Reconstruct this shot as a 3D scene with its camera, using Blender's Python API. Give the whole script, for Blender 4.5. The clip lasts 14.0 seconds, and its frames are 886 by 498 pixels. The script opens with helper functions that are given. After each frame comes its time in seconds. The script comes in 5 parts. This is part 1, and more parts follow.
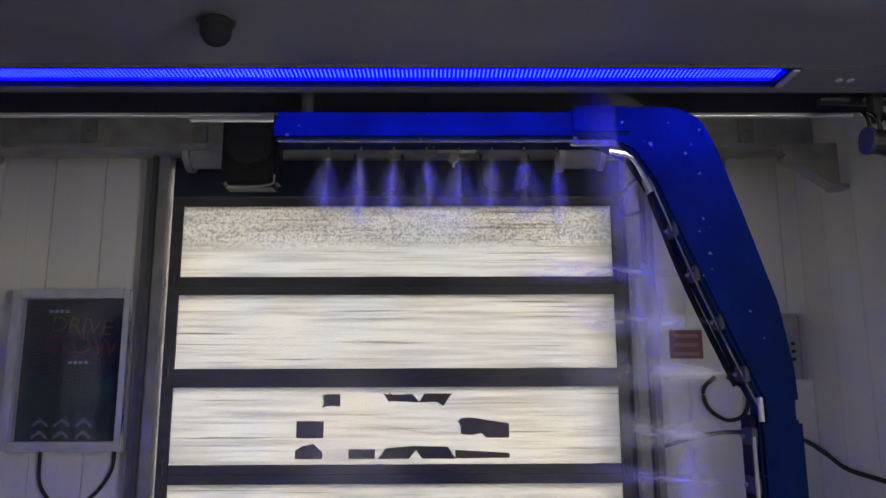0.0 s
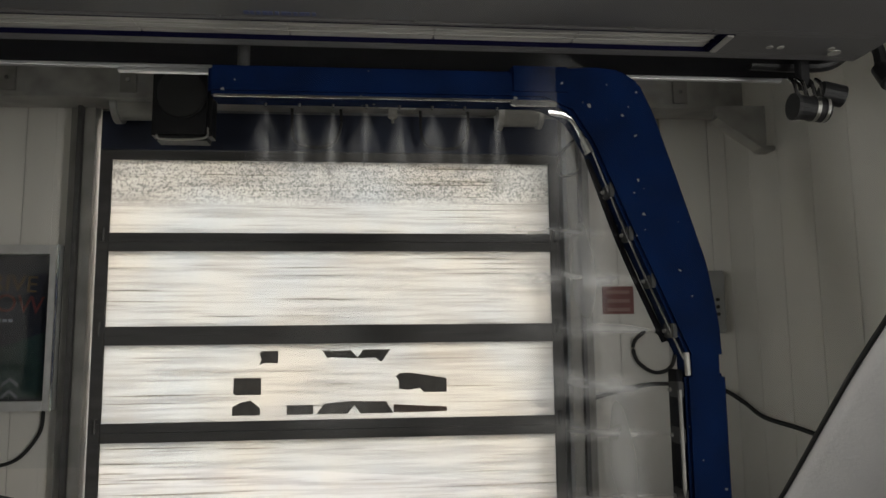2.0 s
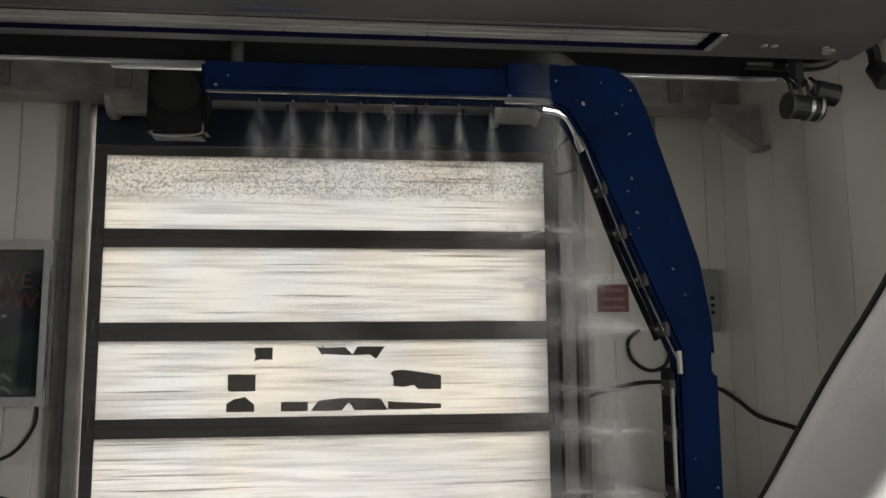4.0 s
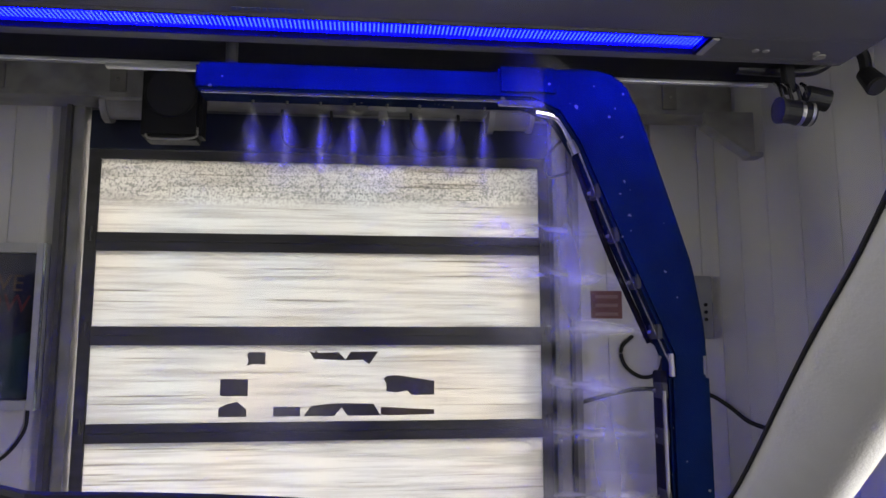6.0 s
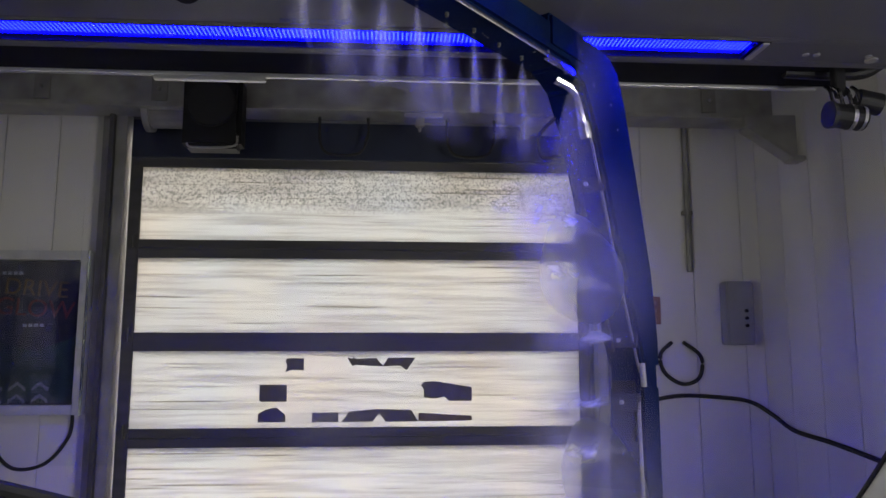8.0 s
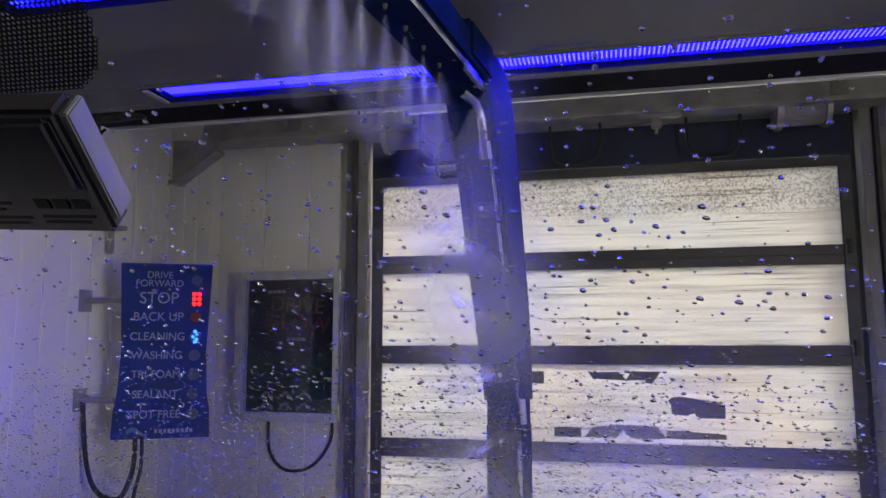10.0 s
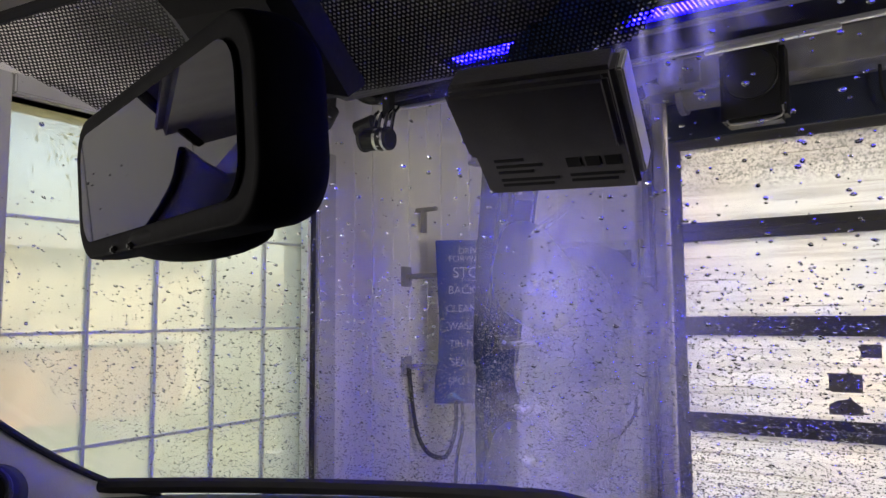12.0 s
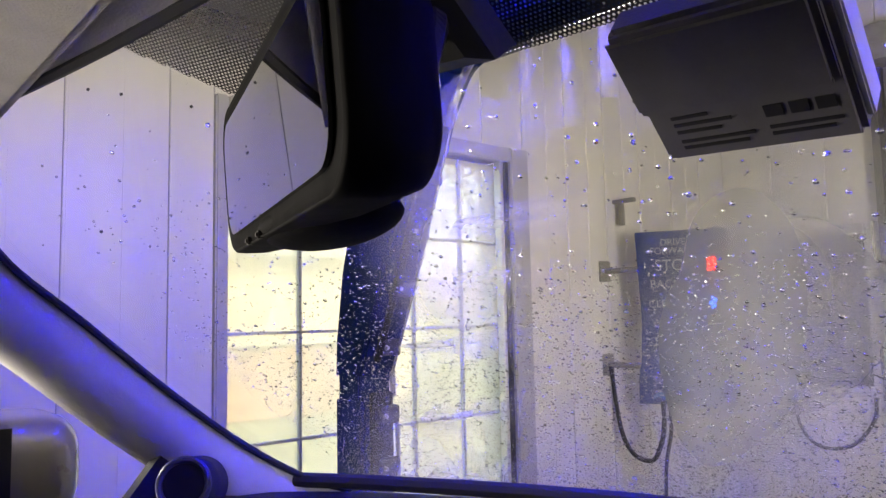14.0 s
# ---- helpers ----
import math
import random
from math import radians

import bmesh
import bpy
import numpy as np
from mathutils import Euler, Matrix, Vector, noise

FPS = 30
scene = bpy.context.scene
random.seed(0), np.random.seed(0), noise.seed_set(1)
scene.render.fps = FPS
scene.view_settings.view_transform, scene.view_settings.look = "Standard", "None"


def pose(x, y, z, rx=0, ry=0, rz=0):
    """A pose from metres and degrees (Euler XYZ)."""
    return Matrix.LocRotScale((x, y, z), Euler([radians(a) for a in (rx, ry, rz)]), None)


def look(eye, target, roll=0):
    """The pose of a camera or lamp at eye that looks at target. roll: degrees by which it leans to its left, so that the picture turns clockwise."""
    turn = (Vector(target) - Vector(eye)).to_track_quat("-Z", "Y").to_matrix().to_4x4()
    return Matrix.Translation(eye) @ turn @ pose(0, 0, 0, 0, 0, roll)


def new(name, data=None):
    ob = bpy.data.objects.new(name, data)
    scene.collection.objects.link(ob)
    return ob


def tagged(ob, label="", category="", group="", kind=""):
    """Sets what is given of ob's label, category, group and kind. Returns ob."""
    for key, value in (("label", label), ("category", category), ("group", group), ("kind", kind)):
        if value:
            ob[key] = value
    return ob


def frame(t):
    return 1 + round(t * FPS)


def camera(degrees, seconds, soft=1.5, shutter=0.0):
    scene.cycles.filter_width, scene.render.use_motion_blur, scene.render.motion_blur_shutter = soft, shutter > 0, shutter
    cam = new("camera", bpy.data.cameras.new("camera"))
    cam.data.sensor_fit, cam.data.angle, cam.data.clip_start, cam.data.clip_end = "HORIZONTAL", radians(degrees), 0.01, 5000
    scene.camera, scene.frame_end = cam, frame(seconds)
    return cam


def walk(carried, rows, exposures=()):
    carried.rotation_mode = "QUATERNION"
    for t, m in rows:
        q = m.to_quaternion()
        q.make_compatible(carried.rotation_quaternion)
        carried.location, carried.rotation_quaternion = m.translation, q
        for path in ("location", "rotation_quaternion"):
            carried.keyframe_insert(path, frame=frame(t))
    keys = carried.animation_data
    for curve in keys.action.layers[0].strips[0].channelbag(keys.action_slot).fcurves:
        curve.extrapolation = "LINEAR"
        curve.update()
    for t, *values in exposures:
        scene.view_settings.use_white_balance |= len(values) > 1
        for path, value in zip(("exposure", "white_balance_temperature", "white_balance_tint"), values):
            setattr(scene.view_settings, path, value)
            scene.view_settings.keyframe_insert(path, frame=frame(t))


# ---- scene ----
cam = camera(61.8, 14.0)
EXPOSE = [(0, 1.5, 6500, 11), (1.5, 1.6, 6500, 11), (6, 1.66, 6500, 11), (7, 1.55, 6500, 11), (9.5, 1.33, 6550, 12), (10.5, 1.7, 6700, 13), (12, 1.92, 6900, 12.5),
          (14, 2.55, 7600, 10.5)]
SKY, SUN, LEDPOWER, FILL_EAST, FILL_WEST = 0.15, 2.0, 90.0, 43.0, 24.0
PATH = [
    (0, (-0.066, 0.17, 1.158), (-0.046, 2.136, 1.525), -0.2),
    (0.5, (-0.068, 0.172, 1.154), (0.019, 2.145, 1.467), -0.4),
    (1, (-0.048, 0.171, 1.152), (0.083, 2.146, 1.436), -0.5),
    (1.5, (-0.081, 0.162, 1.163), (0.093, 2.138, 1.423), -0.5),
    (2, (-0.075, 0.16, 1.172), (0.113, 2.136, 1.417), -0.6),
    (2.5, (-0.063, 0.165, 1.169), (0.124, 2.141, 1.408), -0.6),
    (3, (-0.078, 0.164, 1.168), (0.116, 2.141, 1.406), -0.5),
    (3.5, (-0.067, 0.161, 1.177), (0.126, 2.138, 1.411), -0.4),
    (6, (-0.052, 0.161, 1.143), (0.156, 2.133, 1.407), -0.1),
    (6.5, (-0.053, 0.161, 1.157), (0.145, 2.133, 1.419), -0.0),
    (7, (-0.083, 0.163, 1.155), (0.12, 2.135, 1.422), -0.1),
    (9.5, (-0.178, 0.193, 1.26), (-0.416, 2.16, 1.534), -0.1),
    (10, (-0.266, 0.229, 1.305), (-0.699, 2.166, 1.554), -0.1),
    (10.5, (-0.303, 0.228, 1.305), (-0.939, 2.108, 1.547), 0.8),
    (11, (-0.353, 0.203, 1.296), (-1.161, 2.02, 1.51), 0.5),
    (11.5, (-0.394, 0.191, 1.293), (-1.355, 1.934, 1.486), -0.1),
    (12, (-0.416, 0.181, 1.293), (-1.518, 1.84, 1.474), -0.4),
    (12.5, (-0.424, 0.199, 1.294), (-1.657, 1.764, 1.467), -0.9),
    (13, (-0.43, 0.235, 1.289), (-1.776, 1.703, 1.466), -1.2),
    (13.5, (-0.437, 0.241, 1.289), (-1.869, 1.626, 1.467), -1.2),
    (14, (-0.436, 0.244, 1.289), (-1.94, 1.55, 1.472), -1.2),
]
walk(cam, [(t, look(eye, target, roll)) for t, eye, target, roll in PATH], EXPOSE)

# ---- light ----
world = bpy.data.worlds.new("overcast_sky")
scene.world = world
world.use_nodes = True
wn = world.node_tree
sky = wn.nodes.new("ShaderNodeTexSky")
sky.sky_type, sky.sun_disc = "NISHITA", False
sky.sun_elevation, sky.sun_rotation = radians(40), radians(20)
sky.air_density, sky.dust_density = 1.0, 4.0
wn.nodes["Background"].inputs[1].default_value = SKY
wn.links.new(sky.outputs[0], wn.nodes["Background"].inputs[0])
sun = new("sun", bpy.data.lights.new("sun", "SUN"))
sun.data.energy, sun.data.angle, sun.data.color = SUN, radians(12), (1.0, 0.965, 0.935)
sun.matrix_world = look((7, 8, 11), (0, 0, 0))


# ---- materials ----
def mat(name, base, rough=0.6, metal=0.0, var=0.15, scale=6.0, bump=0.08, fine=90.0, spec=0.5, coat=0.0, stretch=(1, 1, 1), specks=0.0):
    m = bpy.data.materials.new(name)
    m.use_nodes = True
    nt = m.node_tree
    b = nt.nodes["Principled BSDF"]
    b.inputs["Metallic"].default_value = metal
    b.inputs["Specular IOR Level"].default_value = spec
    b.inputs["Coat Weight"].default_value = coat
    tc = nt.nodes.new("ShaderNodeTexCoord")
    mp = nt.nodes.new("ShaderNodeMapping")
    mp.inputs["Scale"].default_value = stretch
    nt.links.new(tc.outputs["Object"], mp.inputs[0])
    n1 = nt.nodes.new("ShaderNodeTexNoise")
    n1.inputs["Scale"].default_value, n1.inputs["Detail"].default_value = scale, 6
    n2 = nt.nodes.new("ShaderNodeTexNoise")
    n2.inputs["Scale"].default_value, n2.inputs["Detail"].default_value = fine, 3
    for n in (n1, n2):
        nt.links.new(mp.outputs[0], n.inputs["Vector"])
    rmp = nt.nodes.new("ShaderNodeValToRGB")
    rmp.color_ramp.elements[0].position, rmp.color_ramp.elements[1].position = 0.3, 0.72
    rmp.color_ramp.elements[0].color = (*[c * (1 - var) for c in base], 1)
    rmp.color_ramp.elements[1].color = (*[min(1, c * (1 + var * 0.6)) for c in base], 1)
    nt.links.new(n1.outputs[0], rmp.inputs[0])
    if specks:
        n3 = nt.nodes.new("ShaderNodeTexNoise")
        n3.inputs["Scale"].default_value, n3.inputs["Detail"].default_value = 38, 1
        nt.links.new(tc.outputs["Object"], n3.inputs["Vector"])
        sr = nt.nodes.new("ShaderNodeMapRange")
        sr.inputs[1].default_value, sr.inputs[2].default_value = 0.75, 0.775
        nt.links.new(n3.outputs[0], sr.inputs[0])
        sm_ = nt.nodes.new("ShaderNodeMix")
        sm_.data_type = "RGBA"
        sm_.inputs[7].default_value = (specks, specks, specks, 1)
        nt.links.new(sr.outputs[0], sm_.inputs[0])
        nt.links.new(rmp.outputs[0], sm_.inputs[6])
        nt.links.new(sm_.outputs[2], b.inputs["Base Color"])
    else:
        nt.links.new(rmp.outputs[0], b.inputs["Base Color"])
    mr = nt.nodes.new("ShaderNodeMapRange")
    mr.inputs[3].default_value, mr.inputs[4].default_value = max(0.02, rough - 0.12), min(1, rough + 0.12)
    nt.links.new(n1.outputs[0], mr.inputs[0])
    nt.links.new(mr.outputs[0], b.inputs["Roughness"])
    bp = nt.nodes.new("ShaderNodeBump")
    bp.inputs["Strength"].default_value, bp.inputs["Distance"].default_value = bump, 0.004
    nt.links.new(n2.outputs[0], bp.inputs["Height"])
    nt.links.new(bp.outputs[0], b.inputs["Normal"])
    return m


def glow(name, colour, strength):
    m = bpy.data.materials.new(name)
    m.use_nodes = True
    b = m.node_tree.nodes["Principled BSDF"]
    b.inputs["Base Color"].default_value = (*[c * 0.4 + 0.02 for c in colour], 1)
    b.inputs["Emission Color"].default_value = (*colour, 1)
    b.inputs["Emission Strength"].default_value = strength
    return m


def led_glow(name, colour, strength, pitch, half):
    """A diffuser with a row of diodes behind it, brighter at each diode."""
    m = glow(name, colour, strength)
    nt = m.node_tree
    b = nt.nodes["Principled BSDF"]
    tc = nt.nodes.new("ShaderNodeTexCoord")
    sx = nt.nodes.new("ShaderNodeSeparateXYZ")
    nt.links.new(tc.outputs["Object"], sx.inputs[0])

    def op(kind, a, v):
        n = nt.nodes.new("ShaderNodeMath")
        n.operation = kind
        nt.links.new(a, n.inputs[0])
        n.inputs[1].default_value = v
        return n.outputs[0]

    s = op("SINE", op("MULTIPLY", sx.outputs[0], 2 * math.pi / pitch), 0)
    tick = nt.nodes.new("ShaderNodeMapRange")
    tick.inputs[1].default_value, tick.inputs[2].default_value = 0.0, 0.7
    tick.inputs[3].default_value, tick.inputs[4].default_value = 0.06, 1.0
    nt.links.new(s, tick.inputs[0])
    edge = nt.nodes.new("ShaderNodeMapRange")
    edge.inputs[1].default_value, edge.inputs[2].default_value = half, half + 0.006
    edge.inputs[3].default_value, edge.inputs[4].default_value = 1.0, 0.12
    nt.links.new(op("ABSOLUTE", sx.outputs[1], 0), edge.inputs[0])
    mul = nt.nodes.new("ShaderNodeMath")
    mul.operation = "MULTIPLY"
    nt.links.new(tick.outputs[0], mul.inputs[0])
    nt.links.new(edge.outputs[0], mul.inputs[1])
    core = nt.nodes.new("ShaderNodeMix")
    core.data_type = "RGBA"
    core.inputs[6].default_value = (*colour, 1)
    core.inputs[7].default_value = (0.04 / strength, 0.10 / strength, 1.0, 1)
    nt.links.new(mul.outputs[0], core.inputs[0])
    nt.links.new(core.outputs[2], b.inputs["Emission Color"])
    nt.links.new(op("MULTIPLY", mul.outputs[0], strength), b.inputs["Emission Strength"])
    return m


def clear_glass(name, tint=(1, 1, 1), gloss=0.05, rough=0.02):
    m = bpy.data.materials.new(name)
    m.use_nodes = True
    nt = m.node_tree
    nt.nodes.remove(nt.nodes["Principled BSDF"])
    t = nt.nodes.new("ShaderNodeBsdfTransparent")
    t.inputs[0].default_value = (*tint, 1)
    g = nt.nodes.new("ShaderNodeBsdfGlossy")
    g.inputs["Roughness"].default_value = rough
    mx = nt.nodes.new("ShaderNodeMixShader")
    mx.inputs[0].default_value = gloss
    nt.links.new(t.outputs[0], mx.inputs[1])
    nt.links.new(g.outputs[0], mx.inputs[2])
    nt.links.new(mx.outputs[0], nt.nodes["Material Output"].inputs[0])
    return m


def wet_glass(name):
    """Window glass filmed with spray and dried dirt: part clear, part scattering the daylight."""
    m = bpy.data.materials.new(name)
    m.use_nodes = True
    nt = m.node_tree
    nt.nodes.remove(nt.nodes["Principled BSDF"])
    tc = nt.nodes.new("ShaderNodeTexCoord")
    n1 = nt.nodes.new("ShaderNodeTexNoise")
    n1.inputs["Scale"].default_value, n1.inputs["Detail"].default_value = 2.2, 5
    nt.links.new(tc.outputs["Object"], n1.inputs["Vector"])
    mr = nt.nodes.new("ShaderNodeMapRange")
    mr.inputs[1].default_value, mr.inputs[2].default_value = 0.3, 0.7
    mr.inputs[3].default_value, mr.inputs[4].default_value = 0.38, 0.62
    nt.links.new(n1.outputs[0], mr.inputs[0])
    t = nt.nodes.new("ShaderNodeBsdfTransparent")
    t.inputs[0].default_value = (0.9, 0.9, 0.86, 1)
    g = nt.nodes.new("ShaderNodeBsdfTranslucent")
    g.inputs[0].default_value = (0.92, 0.88, 0.72, 1)
    mx = nt.nodes.new("ShaderNodeMixShader")
    nt.links.new(mr.outputs[0], mx.inputs[0])
    nt.links.new(t.outputs[0], mx.inputs[1])
    nt.links.new(g.outputs[0], mx.inputs[2])
    nt.links.new(mx.outputs[0], nt.nodes["Material Output"].inputs[0])
    return m


def water(name):
    m = bpy.data.materials.new(name)
    m.use_nodes = True
    nt = m.node_tree
    nt.nodes.remove(nt.nodes["Principled BSDF"])
    g = nt.nodes.new("ShaderNodeBsdfGlass")
    g.inputs["Roughness"].default_value, g.inputs["IOR"].default_value = 0.0, 1.33
    nt.links.new(g.outputs[0], nt.nodes["Material Output"].inputs[0])
    return m


def frosted(name, beaded=False):
    """Translucent polycarbonate door sheet, streaked with dried water and dirt along its length."""
    m = bpy.data.materials.new(name)
    m.use_nodes = True
    nt = m.node_tree
    nt.nodes.remove(nt.nodes["Principled BSDF"])
    tc = nt.nodes.new("ShaderNodeTexCoord")
    mp = nt.nodes.new("ShaderNodeMapping")
    mp.inputs["Scale"].default_value = (0.9, 1, 26)
    nt.links.new(tc.outputs["Object"], mp.inputs[0])
    n1 = nt.nodes.new("ShaderNodeTexNoise")
    n1.inputs["Scale"].default_value, n1.inputs["Detail"].default_value, n1.inputs["Roughness"].default_value = 1.6, 8, 0.62
    nt.links.new(mp.outputs[0], n1.inputs["Vector"])
    streak = nt.nodes.new("ShaderNodeValToRGB")
    e = streak.color_ramp.elements
    e[0].position, e[0].color = 0.29, (0.74, 0.72, 0.67, 1)
    e[1].position, e[1].color = 0.54, (0.97, 0.975, 0.95, 1)
    k = e.new(0.43)
    k.color = (0.82, 0.82, 0.81, 1)
    nt.links.new(n1.outputs[0], streak.inputs[0])
    n3 = nt.nodes.new("ShaderNodeTexNoise")
    n3.inputs["Scale"].default_value, n3.inputs["Detail"].default_value = 1.7, 3
    nt.links.new(tc.outputs["Object"], n3.inputs["Vector"])
    warm = nt.nodes.new("ShaderNodeValToRGB")
    warm.color_ramp.elements[0].position, warm.color_ramp.elements[0].color = 0.3, (0.94, 0.97, 1.0, 1)
    warm.color_ramp.elements[1].position, warm.color_ramp.elements[1].color = 0.7, (1.0, 0.97, 0.92, 1)
    nt.links.new(n3.outputs[0], warm.inputs[0])
    mul = nt.nodes.new("ShaderNodeMix")
    mul.data_type, mul.blend_type = "RGBA", "MULTIPLY"
    mul.inputs[0].default_value = 1.0
    nt.links.new(streak.outputs[0], mul.inputs[6])
    nt.links.new(warm.outputs[0], mul.inputs[7])
    hair = nt.nodes.new("ShaderNodeMapping")
    hair.inputs["Scale"].default_value = (0.8, 1, 75)
    nt.links.new(tc.outputs["Object"], hair.inputs[0])
    n5 = nt.nodes.new("ShaderNodeTexNoise")
    n5.inputs["Scale"].default_value, n5.inputs["Detail"].default_value = 1.3, 4
    nt.links.new(hair.outputs[0], n5.inputs["Vector"])
    hr = nt.nodes.new("ShaderNodeValToRGB")
    hr.color_ramp.elements[0].position, hr.color_ramp.elements[0].color = 0.29, (0.48, 0.45, 0.40, 1)
    hr.color_ramp.elements[1].position, hr.color_ramp.elements[1].color = 0.38, (1, 1, 1, 1)
    nt.links.new(n5.outputs[0], hr.inputs[0])
    m3 = nt.nodes.new("ShaderNodeMix")
    m3.data_type, m3.blend_type = "RGBA", "MULTIPLY"
    m3.inputs[0].default_value = 1.0
    nt.links.new(mul.outputs[2], m3.inputs[6])
    nt.links.new(hr.outputs[0], m3.inputs[7])
    last = m3.outputs[2]
    if beaded:
        bead = nt.nodes.new("ShaderNodeTexNoise")
        bead.inputs["Scale"].default_value, bead.inputs["Detail"].default_value = 80, 2
        nt.links.new(tc.outputs["Object"], bead.inputs["Vector"])
        br = nt.nodes.new("ShaderNodeValToRGB")
        br.color_ramp.elements[0].position, br.color_ramp.elements[1].position = 0.40, 0.52
        br.color_ramp.elements[0].color = (0.50, 0.50, 0.50, 1)
        br.color_ramp.elements[1].color = (1, 1, 1, 1)
        nt.links.new(bead.outputs[0], br.inputs[0])
        m2 = nt.nodes.new("ShaderNodeMix")
        m2.data_type, m2.blend_type = "RGBA", "MULTIPLY"
        nt.links.new(last, m2.inputs[6])
        nt.links.new(br.outputs[0], m2.inputs[7])
        m2.inputs[0].default_value = 1.0
        sp = nt.nodes.new("ShaderNodeSeparateXYZ")
        nt.links.new(tc.outputs["Object"], sp.inputs[0])
        hi = nt.nodes.new("ShaderNodeMapRange")
        hi.inputs[1].default_value, hi.inputs[2].default_value = 2.05, 2.16
        nt.links.new(sp.outputs[2], hi.inputs[0])
        nt.links.new(hi.outputs[0], m2.inputs[0])
        last = m2.outputs[2]
    tr = nt.nodes.new("ShaderNodeBsdfTranslucent")
    nt.links.new(last, tr.inputs[0])
    df = nt.nodes.new("ShaderNodeBsdfDiffuse")
    df.inputs[0].default_value = (0.30, 0.30, 0.29, 1)
    mx = nt.nodes.new("ShaderNodeMixShader")
    mx.inputs[0].default_value = 0.52
    nt.links.new(tr.outputs[0], mx.inputs[1])
    nt.links.new(df.outputs[0], mx.inputs[2])
    nt.links.new(mx.outputs[0], nt.nodes["Material Output"].inputs[0])
    return m


def mist(name, dense, tip, spread, grain=9.0):
    """Fine spray: thickest at the nozzle (object origin), thinning along local -Z and towards the fan's edges."""
    m = bpy.data.materials.new(name)
    m.use_nodes = True
    nt = m.node_tree
    nt.nodes.remove(nt.nodes["Principled BSDF"])
    tc = nt.nodes.new("ShaderNodeTexCoord")
    sx = nt.nodes.new("ShaderNodeSeparateXYZ")
    nt.links.new(tc.outputs["Object"], sx.inputs[0])

    def op(kind, a, b):
        n = nt.nodes.new("ShaderNodeMath")
        n.operation = kind
        for i, v in enumerate((a, b)):
            if isinstance(v, (int, float)):
                n.inputs[i].default_value = v
            else:
                nt.links.new(v, n.inputs[i])
        return n.outputs[0]

    down = op("MULTIPLY", sx.outputs[2], -1 / tip)
    width = op("ADD", op("MULTIPLY", down, spread), 0.012)
    round_y = op("MULTIPLY", sx.outputs[1], 1 / 0.55)
    radius = op("SQRT", op("ADD", op("MULTIPLY", sx.outputs[0], sx.outputs[0]), op("MULTIPLY", round_y, round_y)), 0)
    across = op("DIVIDE", radius, width)
    side = op("POWER", op("MAXIMUM", op("SUBTRACT", 1, across), 0), 1.3)
    along = op("MULTIPLY", op("POWER", op("MAXIMUM", op("SUBTRACT", 1, down), 0), 0.9), op("MINIMUM", op("ADD", op("MULTIPLY", down, 3), 0.22), 1))
    mp = nt.nodes.new("ShaderNodeMapping")
    mp.inputs["Scale"].default_value = (3, 3, 1)
    nt.links.new(tc.outputs["Object"], mp.inputs[0])
    inf = nt.nodes.new("ShaderNodeObjectInfo")
    ofs = nt.nodes.new("ShaderNodeVectorMath")
    nt.links.new(mp.outputs[0], ofs.inputs[0])
    nt.links.new(inf.outputs["Random"], ofs.inputs[1])
    n1 = nt.nodes.new("ShaderNodeTexNoise")
    n1.inputs["Scale"].default_value, n1.inputs["Detail"].default_value = grain, 2.5
    nt.links.new(ofs.outputs[0], n1.inputs["Vector"])
    grainy = op("MAXIMUM", op("MULTIPLY", op("SUBTRACT", n1.outputs[0], 0.22), 2.0), 0)
    alpha = op("MINIMUM", op("MULTIPLY", op("MULTIPLY", op("MULTIPLY", side, along), grainy), dense), 0.9)
    t = nt.nodes.new("ShaderNodeBsdfTransparent")
    d = nt.nodes.new("ShaderNodeBsdfDiffuse")
    d.inputs[0].default_value = (0.9, 0.9, 0.9, 1)
    l = nt.nodes.new("ShaderNodeBsdfTranslucent")
    l.inputs[0].default_value = (0.9, 0.9, 0.9, 1)
    both = nt.nodes.new("ShaderNodeMixShader")
    nt.links.new(d.outputs[0], both.inputs[1])
    nt.links.new(l.outputs[0], both.inputs[2])
    mx = nt.nodes.new("ShaderNodeMixShader")
    nt.links.new(alpha, mx.inputs[0])
    nt.links.new(t.outputs[0], mx.inputs[1])
    nt.links.new(both.outputs[0], mx.inputs[2])
    nt.links.new(mx.outputs[0], nt.nodes["Material Output"].inputs[0])
    return m


